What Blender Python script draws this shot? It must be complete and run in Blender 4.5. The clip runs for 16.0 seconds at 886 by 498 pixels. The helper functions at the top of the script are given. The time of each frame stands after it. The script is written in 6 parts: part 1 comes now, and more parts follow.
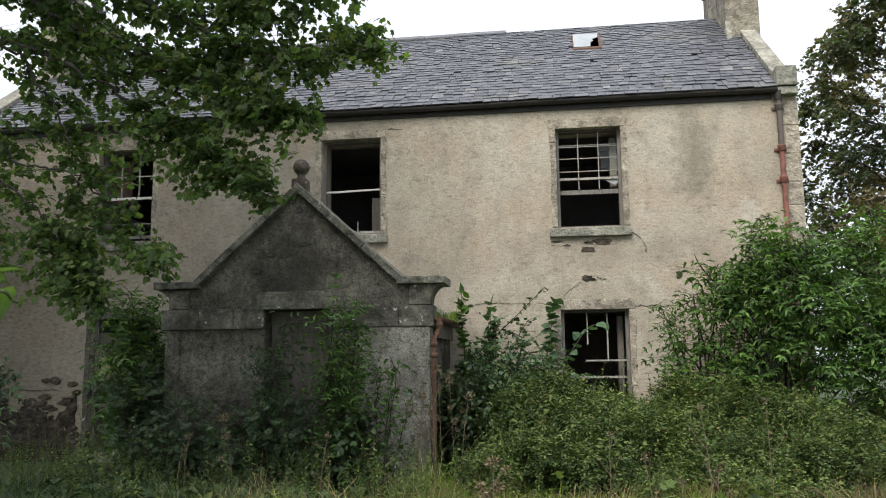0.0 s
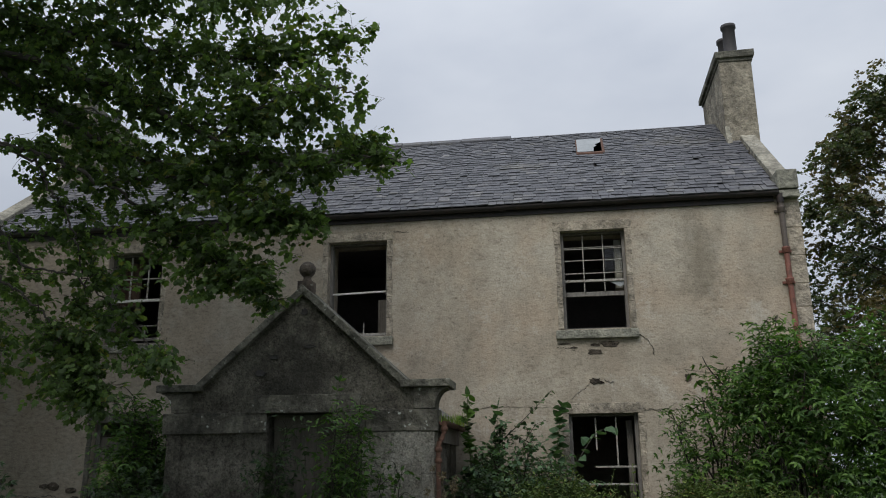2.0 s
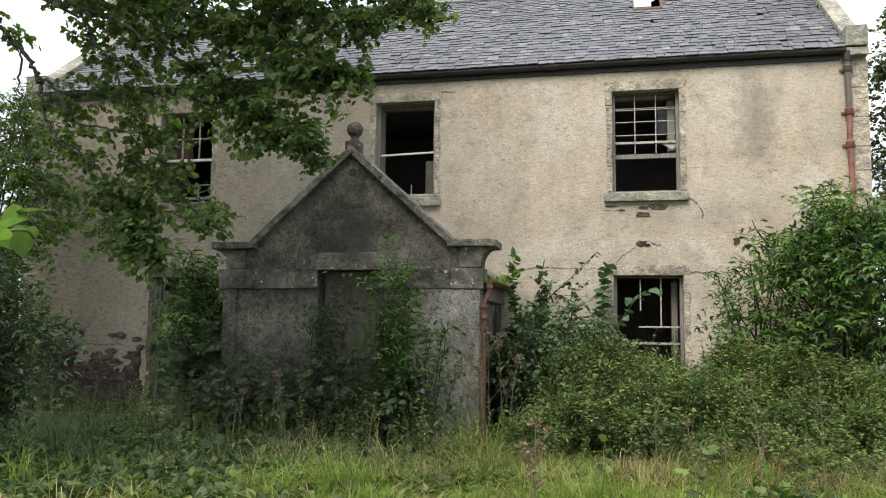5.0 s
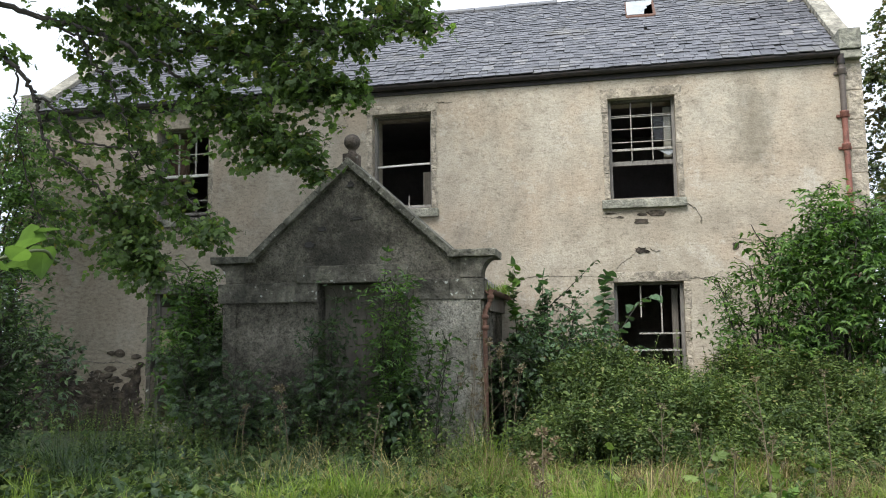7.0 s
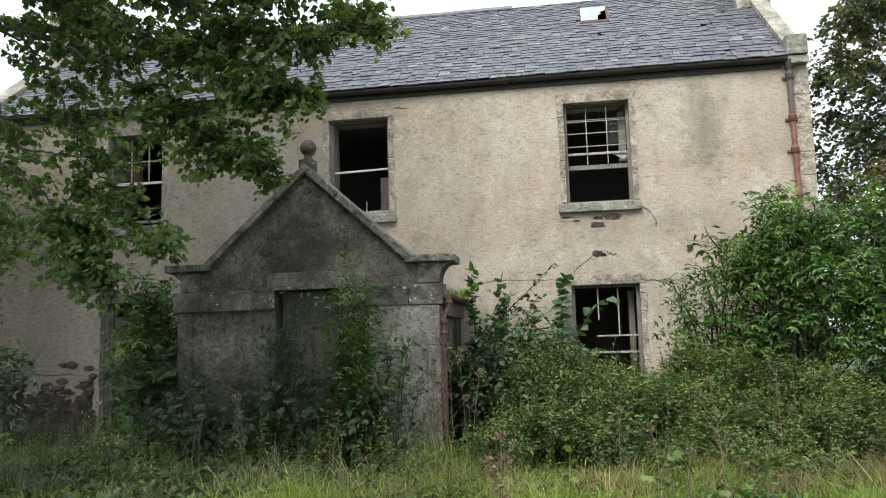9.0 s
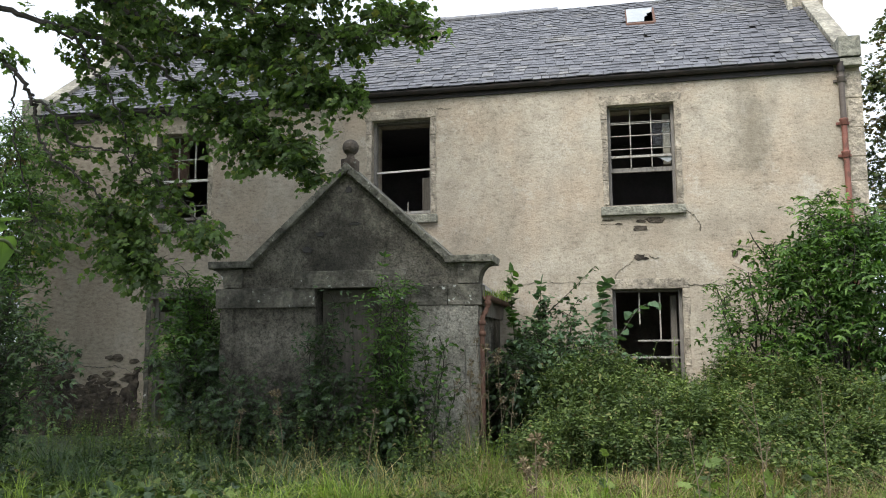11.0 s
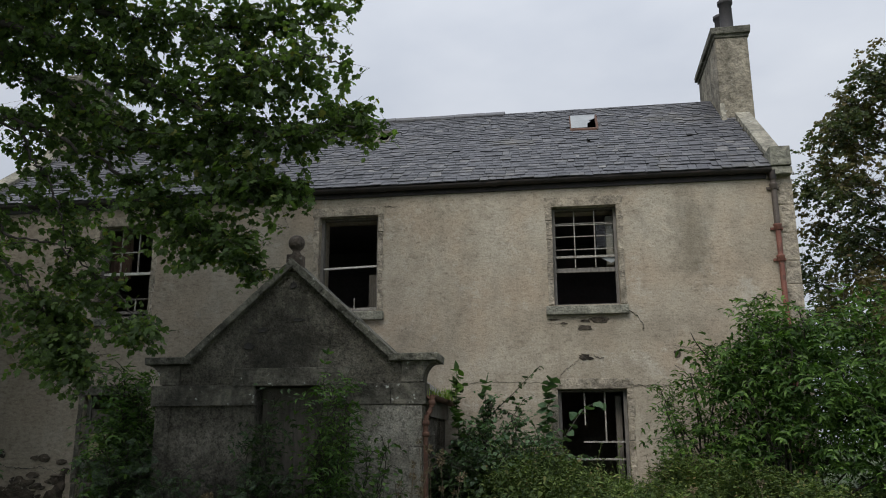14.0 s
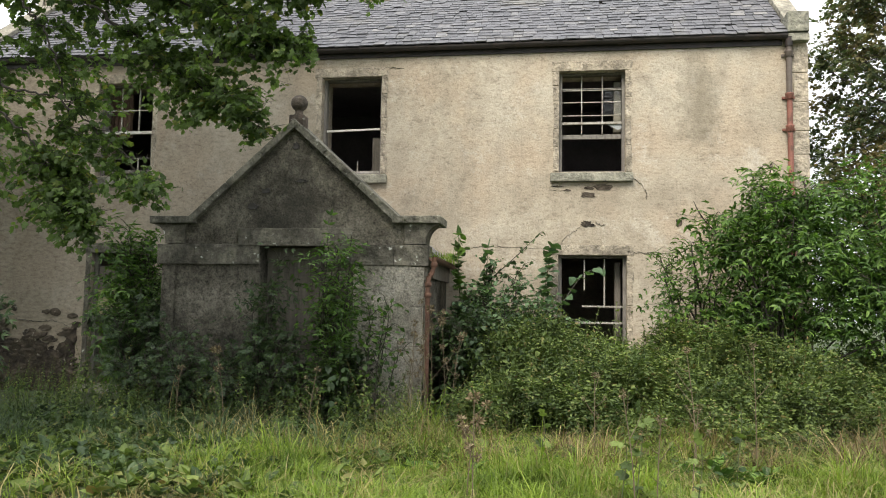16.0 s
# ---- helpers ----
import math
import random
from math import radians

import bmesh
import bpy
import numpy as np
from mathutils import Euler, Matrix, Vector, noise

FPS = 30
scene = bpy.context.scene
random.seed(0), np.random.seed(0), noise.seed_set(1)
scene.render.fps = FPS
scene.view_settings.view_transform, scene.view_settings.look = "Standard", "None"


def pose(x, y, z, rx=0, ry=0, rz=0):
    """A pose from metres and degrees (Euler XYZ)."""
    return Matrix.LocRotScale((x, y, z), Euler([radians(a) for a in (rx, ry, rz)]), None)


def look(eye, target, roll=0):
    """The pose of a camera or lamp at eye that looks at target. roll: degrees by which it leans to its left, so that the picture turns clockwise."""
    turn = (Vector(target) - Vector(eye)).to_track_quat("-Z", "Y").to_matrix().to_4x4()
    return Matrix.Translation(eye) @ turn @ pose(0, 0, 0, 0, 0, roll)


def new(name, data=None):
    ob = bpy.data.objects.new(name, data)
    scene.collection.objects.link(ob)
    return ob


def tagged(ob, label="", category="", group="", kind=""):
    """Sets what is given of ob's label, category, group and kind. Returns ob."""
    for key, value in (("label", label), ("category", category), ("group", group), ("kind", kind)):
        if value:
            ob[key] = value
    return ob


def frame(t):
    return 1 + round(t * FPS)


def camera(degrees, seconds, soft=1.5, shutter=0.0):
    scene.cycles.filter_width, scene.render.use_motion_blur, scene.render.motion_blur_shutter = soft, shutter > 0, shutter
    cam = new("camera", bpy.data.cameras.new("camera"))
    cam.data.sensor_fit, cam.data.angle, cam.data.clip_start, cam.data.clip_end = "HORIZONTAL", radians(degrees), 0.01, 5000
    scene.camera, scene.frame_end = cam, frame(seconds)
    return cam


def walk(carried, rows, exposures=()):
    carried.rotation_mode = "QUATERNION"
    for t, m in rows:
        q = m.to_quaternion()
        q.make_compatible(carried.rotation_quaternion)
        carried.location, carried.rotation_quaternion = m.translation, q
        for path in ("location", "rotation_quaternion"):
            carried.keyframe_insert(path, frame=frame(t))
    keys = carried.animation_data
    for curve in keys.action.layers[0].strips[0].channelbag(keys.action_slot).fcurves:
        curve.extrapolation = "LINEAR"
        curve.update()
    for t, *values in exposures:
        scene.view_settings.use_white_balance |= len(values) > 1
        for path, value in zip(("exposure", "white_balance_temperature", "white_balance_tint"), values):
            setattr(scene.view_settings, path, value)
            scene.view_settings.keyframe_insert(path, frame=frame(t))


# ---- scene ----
cam = camera(57.0, 16.0, soft=1.0)
PATH = [
    (0, (1.961, -12.608, 0.929), (1.686, -10.647, 1.211), -0.6),
    (0.5, (1.974, -12.629, 0.955), (1.653, -10.685, 1.3), -0.4),
    (1, (2.006, -12.601, 0.957), (1.658, -10.675, 1.371), 0.4),
    (1.5, (2.027, -12.596, 0.953), (1.702, -10.683, 1.44), 0.3),
    (2, (2.032, -12.613, 0.947), (1.742, -10.705, 1.47), -0.5),
    (2.5, (2.07, -12.605, 0.964), (1.792, -10.686, 1.452), -0.4),
    (3, (2.066, -12.593, 0.943), (1.799, -10.653, 1.35), -0.2),
    (3.5, (2.06, -12.579, 0.913), (1.761, -10.625, 1.217), 0.5),
    (4, (2.076, -12.585, 0.897), (1.718, -10.63, 1.129), 1.2),
    (4.2, (2.076, -12.589, 0.886), (1.697, -10.637, 1.099), 1.3),
    (6.3, (2.028, -12.634, 0.895), (1.578, -10.695, 1.091), -0.1),
    (6.5, (2.011, -12.612, 0.894), (1.572, -10.671, 1.1), -0.2),
    (7, (2.016, -12.601, 0.894), (1.607, -10.656, 1.118), -0.6),
    (7.5, (2.016, -12.583, 0.885), (1.637, -10.634, 1.121), -1.2),
    (8, (2.029, -12.599, 0.915), (1.671, -10.646, 1.149), -1.7),
    (8.5, (2.074, -12.602, 0.919), (1.732, -10.645, 1.15), -1.8),
    (9, (2.045, -12.583, 0.894), (1.732, -10.622, 1.129), -1.6),
    (9.5, (2.051, -12.585, 0.919), (1.728, -10.626, 1.159), -1.3),
    (9.7, (2.059, -12.595, 0.922), (1.715, -10.639, 1.156), -1.2),
    (11.8, (2.131, -12.555, 0.839), (1.707, -10.62, 1.119), -0.0),
    (12, (2.155, -12.559, 0.85), (1.744, -10.627, 1.166), -0.2),
    (12.5, (2.153, -12.549, 0.854), (1.805, -10.623, 1.266), -0.3),
    (13, (2.159, -12.551, 0.879), (1.847, -10.629, 1.339), -0.2),
    (13.5, (2.17, -12.554, 0.889), (1.87, -10.634, 1.362), -0.2),
    (14, (2.166, -12.539, 0.884), (1.874, -10.618, 1.359), -0.1),
    (14.5, (2.143, -12.53, 0.865), (1.868, -10.604, 1.332), -0.2),
    (15, (2.184, -12.533, 0.878), (1.927, -10.596, 1.301), -0.2),
    (15.5, (2.181, -12.517, 0.84), (1.936, -10.556, 1.143), 0.2),
    (16, (2.14, -12.512, 0.813), (1.838, -10.541, 0.973), 1.0),
]
walk(cam, [(t, look(eye, target, roll)) for t, eye, target, roll in PATH], exposures=[
    (0, 0.65, 6500, 10), (0.5, 0.55, 6650, 12), (1, 0.35, 6850, 12), (1.5, 0.05, 6800, 12), (2, -0.35, 6300, 10), (2.5, -0.3, 6250, 10),
    (3, -0.3, 6400, 10), (3.5, 0.47, 7000, 10), (4, 0.92, 6950, 10), (6.5, 0.95, 6300, 10), (9.5, 0.9, 6350, 10),
    (12, 0.75, 6450, 10), (12.5, 0.4, 6650, 12), (13, 0.15, 6850, 12), (13.5, -0.1, 6550, 11), (14, -0.25, 6400, 10), (14.5, -0.15, 6450, 10), (15, 0.0, 6700, 10), (15.5, 0.42, 7000, 10), (16, 1.03, 7000, 10)])

# ---------- world, sun, exposure ----------
SUN_ELEV, SUN_ROT = 48.0, 196.0
world = bpy.data.worlds.new("overcast_sky")
scene.world = world
world.use_nodes = True
wn, wl = world.node_tree.nodes, world.node_tree.links
wn.clear()
w_out = wn.new("ShaderNodeOutputWorld")
w_bg = wn.new("ShaderNodeBackground")
w_sky = wn.new("ShaderNodeTexSky")
w_sky.sky_type = "NISHITA"
w_sky.sun_disc = False
w_sky.sun_elevation = radians(SUN_ELEV)
w_sky.sun_rotation = radians(SUN_ROT)
w_co = wn.new("ShaderNodeTexCoord")
w_map = wn.new("ShaderNodeMapping")
w_map.inputs["Scale"].default_value = (1.0, 1.0, 2.2)
w_noise = wn.new("ShaderNodeTexNoise")
w_noise.inputs["Scale"].default_value = 2.3
w_noise.inputs["Detail"].default_value = 5.0
w_ramp = wn.new("ShaderNodeValToRGB")
w_ramp.color_ramp.elements[0].position = 0.30
w_ramp.color_ramp.elements[0].color = (5.2, 5.65, 6.5, 1)
w_ramp.color_ramp.elements[1].position = 0.68
w_ramp.color_ramp.elements[1].color = (7.6, 7.9, 8.4, 1)
w_sep = wn.new("ShaderNodeSeparateXYZ")
w_up = wn.new("ShaderNodeMapRange")
w_up.inputs["From Min"].default_value = 0.0
w_up.inputs["From Max"].default_value = 1.0
w_up.inputs["To Min"].default_value = 0.80
w_up.inputs["To Max"].default_value = 1.75
w_mul = wn.new("ShaderNodeMix")
w_mul.data_type, w_mul.blend_type = "RGBA", "MULTIPLY"
w_mul.inputs[0].default_value = 1.0
w_mix = wn.new("ShaderNodeMix")
w_mix.data_type = "RGBA"
w_mix.inputs[0].default_value = 0.93
wl.new(w_co.outputs["Generated"], w_map.inputs["Vector"])
wl.new(w_map.outputs["Vector"], w_noise.inputs["Vector"])
wl.new(w_noise.outputs["Fac"], w_ramp.inputs["Fac"])
wl.new(w_co.outputs["Generated"], w_sep.inputs[0])
wl.new(w_sep.outputs["Z"], w_up.inputs["Value"])
wl.new(w_ramp.outputs["Color"], w_mul.inputs[6])
wl.new(w_up.outputs["Result"], w_mul.inputs[7])
wl.new(w_sky.outputs["Color"], w_mix.inputs[6])
wl.new(w_mul.outputs[2], w_mix.inputs[7])
wl.new(w_mix.outputs[2], w_bg.inputs["Color"])
w_bg.inputs["Strength"].default_value = 0.10
wl.new(w_bg.outputs[0], w_out.inputs["Surface"])

sun = new("sun", bpy.data.lights.new("sun", "SUN"))
sun.data.energy, sun.data.angle, sun.data.color = 2.1, radians(28), (1.0, 0.955, 0.88)
sun.matrix_world = look((-5, -17, 20), (0, 0, 0))


# ---------- materials ----------
def mat(name):
    m = bpy.data.materials.new(name)
    m.use_nodes = True
    t = m.node_tree
    return m, t.nodes, t.links, t.nodes["Principled BSDF"]


def noise_node(n, l, co, scale, detail=4.0, rough=0.6, stretch=None):
    t = n.new("ShaderNodeTexNoise")
    t.inputs["Scale"].default_value = scale
    t.inputs["Detail"].default_value = detail
    t.inputs["Roughness"].default_value = rough
    if stretch:
        mp = n.new("ShaderNodeMapping")
        mp.inputs["Scale"].default_value = stretch
        l.new(co, mp.inputs["Vector"])
        co = mp.outputs["Vector"]
    l.new(co, t.inputs["Vector"])
    return t.outputs["Fac"]


def ramp(n, l, fac, *stops):
    r = n.new("ShaderNodeValToRGB")
    while len(r.color_ramp.elements) < len(stops):
        r.color_ramp.elements.new(0.5)
    for e, (p, c) in zip(r.color_ramp.elements, stops):
        e.position = p
        e.color = (*c, 1) if len(c) == 3 else c
    l.new(fac, r.inputs["Fac"])
    return r.outputs["Color"]


def blend(n, l, fac, a, b, mode="MIX"):
    x = n.new("ShaderNodeMix")
    x.data_type, x.blend_type = "RGBA", mode
    for sock, v in ((x.inputs[0], fac), (x.inputs[6], a), (x.inputs[7], b)):
        if isinstance(v, (int, float)):
            sock.default_value = v
        elif isinstance(v, tuple):
            sock.default_value = (*v, 1)
        else:
            l.new(v, sock)
    return x.outputs[2]


def bump(n, l, bsdf, height, strength, dist, after=None):
    b = n.new("ShaderNodeBump")
    b.inputs["Strength"].default_value = strength
    b.inputs["Distance"].default_value = dist
    l.new(height, b.inputs["Height"])
    if after:
        l.new(after, b.inputs["Normal"])
    l.new(b.outputs["Normal"], bsdf.inputs["Normal"])
    return b.outputs["Normal"]


def object_co(n):
    return n.new("ShaderNodeTexCoord").outputs["Object"]


def pos_co(n):
    return n.new("ShaderNodeNewGeometry").outputs["Position"]


def island(n):
    return n.new("ShaderNodeNewGeometry").outputs["Random Per Island"]


def obj_random(n):
    return n.new("ShaderNodeObjectInfo").outputs["Random"]


W1, W0 = (1, 1, 1), (0, 0, 0)


def make_harling():
    m, n, l, p = mat("harling")
    co = pos_co(n)
    big = noise_node(n, l, co, 0.6, 6, 0.65)
    base = ramp(n, l, big, (0.34, (0.315, 0.275, 0.217)), (0.5, (0.40, 0.354, 0.282)), (0.64, (0.475, 0.432, 0.355)))
    mid = noise_node(n, l, co, 3.2, 7, 0.72)
    base = blend(n, l, 0.6, base, ramp(n, l, mid, (0.3, (0.64, 0.62, 0.60)), (0.5, (0.98, 0.98, 0.98)), (0.66, (1.14, 1.13, 1.11))), "MULTIPLY")
    warm = noise_node(n, l, co, 0.8, 4, 0.6)
    base = blend(n, l, ramp(n, l, warm, (0.48, W0), (0.64, (0.55, 0.55, 0.55))), base, (0.435, 0.345, 0.255))
    pale = noise_node(n, l, co, 1.7, 8, 0.78)
    base = blend(n, l, ramp(n, l, pale, (0.54, W0), (0.63, (0.55, 0.55, 0.55))), base, (0.53, 0.495, 0.43))
    grain = noise_node(n, l, co, 34, 3, 0.6)
    lumps = noise_node(n, l, co, 15, 4, 0.6, (0.7, 1, 1.5))
    base = blend(n, l, 0.55, base, ramp(n, l, grain, (0.30, (0.38, 0.35, 0.32)), (0.40, (0.86, 0.85, 0.84)), (0.55, (1.03, 1.03, 1.03)), (0.72, (1.16, 1.16, 1.15))), "MULTIPLY")
    base = blend(n, l, 0.6, base, ramp(n, l, lumps, (0.32, (0.62, 0.60, 0.58)), (0.45, (0.97, 0.97, 0.97)), (0.70, (1.12, 1.12, 1.12))), "MULTIPLY")
    run = noise_node(n, l, co, 1.5, 7, 0.75, (1.3, 1, 0.55))
    base = blend(n, l, ramp(n, l, run, (0.55, W0), (0.72, (0.5, 0.5, 0.5))), base, (0.20, 0.182, 0.15))
    # lichen and damp patch high on the wall near the downpipe
    sx = n.new("ShaderNodeSeparateXYZ")
    l.new(co, sx.inputs[0])
    vd = n.new("ShaderNodeVectorMath")
    vd.operation = "MULTIPLY_ADD"
    l.new(co, vd.inputs[0])
    vd.inputs[1].default_value = (1.15, 0.0, 0.46)
    vd.inputs[2].default_value = (-4.12 * 1.15, 0.0, -4.15 * 0.46)
    ln = n.new("ShaderNodeVectorMath")
    ln.operation = "LENGTH"
    l.new(vd.outputs[0], ln.inputs[0])
    ad = n.new("ShaderNodeMath")
    ad.operation = "MULTIPLY_ADD"
    l.new(mid, ad.inputs[0])
    ad.inputs[1].default_value = 0.8
    l.new(ln.outputs["Value"], ad.inputs[2])
    base = blend(n, l, ramp(n, l, ad.outputs[0], (0.50, (0.62, 0.62, 0.62)), (0.86, W0)), base, (0.17, 0.148, 0.11))
    # grey, weathered western half; its darkness also carries the tree's shade
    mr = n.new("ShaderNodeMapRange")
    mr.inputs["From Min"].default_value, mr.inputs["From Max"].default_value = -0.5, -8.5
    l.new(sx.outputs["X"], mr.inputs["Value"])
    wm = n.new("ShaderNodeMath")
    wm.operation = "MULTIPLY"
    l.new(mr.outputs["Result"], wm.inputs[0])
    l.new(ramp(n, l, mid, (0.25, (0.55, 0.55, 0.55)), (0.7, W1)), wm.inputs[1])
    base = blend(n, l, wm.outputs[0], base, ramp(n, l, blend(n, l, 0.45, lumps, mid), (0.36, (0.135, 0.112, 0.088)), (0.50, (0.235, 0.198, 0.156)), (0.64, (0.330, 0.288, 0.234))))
    l.new(base, p.inputs["Base Color"])
    p.inputs["Roughness"].default_value = 0.95
    p.inputs["Specular IOR Level"].default_value = 0.15
    nb = bump(n, l, p, blend(n, l, 0.5, lumps, grain), 0.6, 0.022)
    bump(n, l, p, mid, 0.5, 0.03, nb)
    return m


def make_stone(name, lo, hi, spot=(0.5, 0.5, 0.46), dark=(0.05, 0.05, 0.045), dark_amt=0.75, bumpy=0.7, lichen=0.7, deep=0.045):
    m, n, l, p = mat(name)
    co = pos_co(n)
    base = ramp(n, l, noise_node(n, l, co, 2.6, 5, 0.6), (0.36, lo), (0.64, hi))
    base = blend(n, l, 0.35, base, ramp(n, l, obj_random(n), (0, (0.62, 0.62, 0.62)), (1, (1.2, 1.17, 1.12))), "MULTIPLY")
    base = blend(n, l, 0.7, base, ramp(n, l, noise_node(n, l, co, 27, 3, 0.55), (0.28, (0.45, 0.45, 0.45)), (0.44, (0.95, 0.95, 0.95)), (0.72, (1.3, 1.29, 1.27))), "MULTIPLY")
    base = blend(n, l, 0.75, base, ramp(n, l, noise_node(n, l, co, 6.5, 5, 0.65), (0.34, (0.45, 0.45, 0.44)), (0.5, (1.0, 1.0, 1.0)), (0.66, (1.35, 1.33, 1.28))), "MULTIPLY")
    base = blend(n, l, ramp(n, l, noise_node(n, l, co, 1.3, 6, 0.75, (1, 1, 0.6)), (0.50, W0), (0.66, (dark_amt,) * 3)), base, dark)
    base = blend(n, l, ramp(n, l, noise_node(n, l, co, 13, 3, 0.5), (0.66, W0), (0.72, (lichen,) * 3)), base, spot)
    l.new(base, p.inputs["Base Color"])
    p.inputs["Roughness"].default_value = 0.93
    p.inputs["Specular IOR Level"].default_value = 0.2
    nb = bump(n, l, p, noise_node(n, l, co, 17, 4, 0.6), bumpy, deep)
    bump(n, l, p, noise_node(n, l, co, 6.5, 5, 0.65), 0.7, 0.07, nb)
    return m


def make_porch_harl(name, mid_col, pale, dark, scuff):
    """Old grey harl: coarse gravelly grain, pits, algae and pale scuffed places."""
    m, n, l, p = mat(name)
    co = pos_co(n)
    base = ramp(n, l, noise_node(n, l, co, 1.6, 8, 0.72), (0.32, dark), (0.47, mid_col), (0.64, pale))
    grain = noise_node(n, l, co, 42, 4, 0.65)
    lumps = noise_node(n, l, co, 16, 5, 0.65)
    base = blend(n, l, 0.9, base, ramp(n, l, grain, (0.32, (0.40, 0.40, 0.39)), (0.45, (0.92, 0.92, 0.91)), (0.62, (1.25, 1.24, 1.21)), (0.75, (1.7, 1.68, 1.62))), "MULTIPLY")
    base = blend(n, l, 0.85, base, ramp(n, l, lumps, (0.33, (0.42, 0.42, 0.41)), (0.48, (1.0, 1.0, 1.0)), (0.68, (1.3, 1.29, 1.26))), "MULTIPLY")
    worn = noise_node(n, l, co, 2.7, 9, 0.8)
    base = blend(n, l, ramp(n, l, worn, (0.56, W0), (0.62, (scuff,) * 3)), base, pale)
    algae = noise_node(n, l, co, 0.9, 7, 0.7, (1, 1, 0.6))
    base = blend(n, l, ramp(n, l, algae, (0.50, W0), (0.66, (0.7, 0.7, 0.7))), base, dark)
    l.new(base, p.inputs["Base Color"])
    p.inputs["Roughness"].default_value = 0.95
    p.inputs["Specular IOR Level"].default_value = 0.15
    nb = bump(n, l, p, blend(n, l, 0.4, lumps, grain), 1.0, 0.075)
    bump(n, l, p, worn, 0.9, 0.09, nb)
    return m


def make_slate():
    m, n, l, p = mat("slate")
    co = pos_co(n)
    mixr = n.new("ShaderNodeMath")
    mixr.operation = "FRACT"
    sm = n.new("ShaderNodeMath")
    sm.operation = "ADD"
    l.new(island(n), sm.inputs[0])
    l.new(obj_random(n), sm.inputs[1])
    l.new(sm.outputs[0], mixr.inputs[0])
    rnd = mixr.outputs[0]
    base = ramp(n, l, rnd, (0.0, (0.066, 0.068, 0.076)), (0.3, (0.088, 0.090, 0.101)), (0.8, (0.114, 0.115, 0.127)), (0.97, (0.145, 0.144, 0.150)), (1.0, (0.21, 0.205, 0.20)))
    base = blend(n, l, 0.7, base, ramp(n, l, noise_node(n, l, co, 22, 4, 0.6), (0.3, (0.6, 0.6, 0.6)), (0.7, (1.25, 1.25, 1.25))), "MULTIPLY")
    base = blend(n, l, ramp(n, l, noise_node(n, l, co, 1.1, 5, 0.7), (0.55, W0), (0.74, (0.5, 0.5, 0.5))), base, (0.17, 0.155, 0.11))
    l.new(base, p.inputs["Base Color"])
    l.new(ramp(n, l, noise_node(n, l, co, 9, 3, 0.6), (0.3, (0.42,) * 3), (0.7, (0.68,) * 3)), p.inputs["Roughness"])
    bump(n, l, p, noise_node(n, l, co, 45, 4, 0.7), 0.4, 0.006)
    return m


def make_leaf(name, dark, mid, light, trans=0.35, rough=0.42, yellow=None, patchy=0.65, autumn=None):
    m, n, l, p = mat(name)
    stops = [(0.0, dark), (0.5, mid), (0.93, light)]
    stops += [(0.985, yellow)] if yellow else []
    col = ramp(n, l, island(n), *stops)
    co = pos_co(n)
    col = blend(n, l, patchy, col, ramp(n, l, noise_node(n, l, co, 1.7, 3, 0.6), (0.3, (0.5, 0.55, 0.55)), (0.7, (1.25, 1.2, 1.05))), "MULTIPLY")
    col = blend(n, l, 0.5, col, ramp(n, l, noise_node(n, l, co, 60, 2, 0.5), (0.3, (0.75,) * 3), (0.7, (1.15,) * 3)), "MULTIPLY")
    if autumn:
        col = blend(n, l, ramp(n, l, noise_node(n, l, co, 0.42, 3, 0.6), (0.47, W0), (0.60, (0.8, 0.8, 0.8))), col, autumn)
    l.new(col, p.inputs["Base Color"])
    p.inputs["Roughness"].default_value = rough
    p.inputs["Specular IOR Level"].default_value = 0.35
    tr = n.new("ShaderNodeBsdfTranslucent")
    l.new(blend(n, l, 1.0, col, (1.2, 1.4, 0.6), "MULTIPLY"), tr.inputs["Color"])
    mx = n.new("ShaderNodeMixShader")
    mx.inputs[0].default_value = trans
    l.new(p.outputs[0], mx.inputs[1])
    l.new(tr.outputs[0], mx.inputs[2])
    l.new(mx.outputs[0], n["Material Output"].inputs["Surface"])
    return m


def make_plain(name, lo, hi, scale=8, rough=0.7, metal=0.0, bumpy=0.3, stretch=None, wear=None):
    m, n, l, p = mat(name)
    co = pos_co(n)
    col = ramp(n, l, noise_node(n, l, co, scale, 5, 0.65, stretch), (0.3, lo), (0.7, hi))
    if wear:
        col = blend(n, l, ramp(n, l, noise_node(n, l, co, scale * 2.3, 5, 0.7), (0.52, W0), (0.6, W1)), col, wear)
    col = blend(n, l, 0.5, col, ramp(n, l, noise_node(n, l, co, scale * 9, 3, 0.6), (0.3, (0.7,) * 3), (0.7, (1.2,) * 3)), "MULTIPLY")
    l.new(col, p.inputs["Base Color"])
    p.inputs["Roughness"].default_value = rough
    p.inputs["Metallic"].default_value = metal
    bump(n, l, p, noise_node(n, l, co, scale * 4, 4, 0.6, stretch), bumpy, 0.01)
    return m


def make_glass():
    m, n, l, p = mat("old_glass")
    p.inputs["Base Color"].default_value = (0.9, 0.95, 0.93, 1)
    p.inputs["Roughness"].default_value = 0.06
    p.inputs["Transmission Weight"].default_value = 1.0
    p.inputs["IOR"].default_value = 1.45
    return m


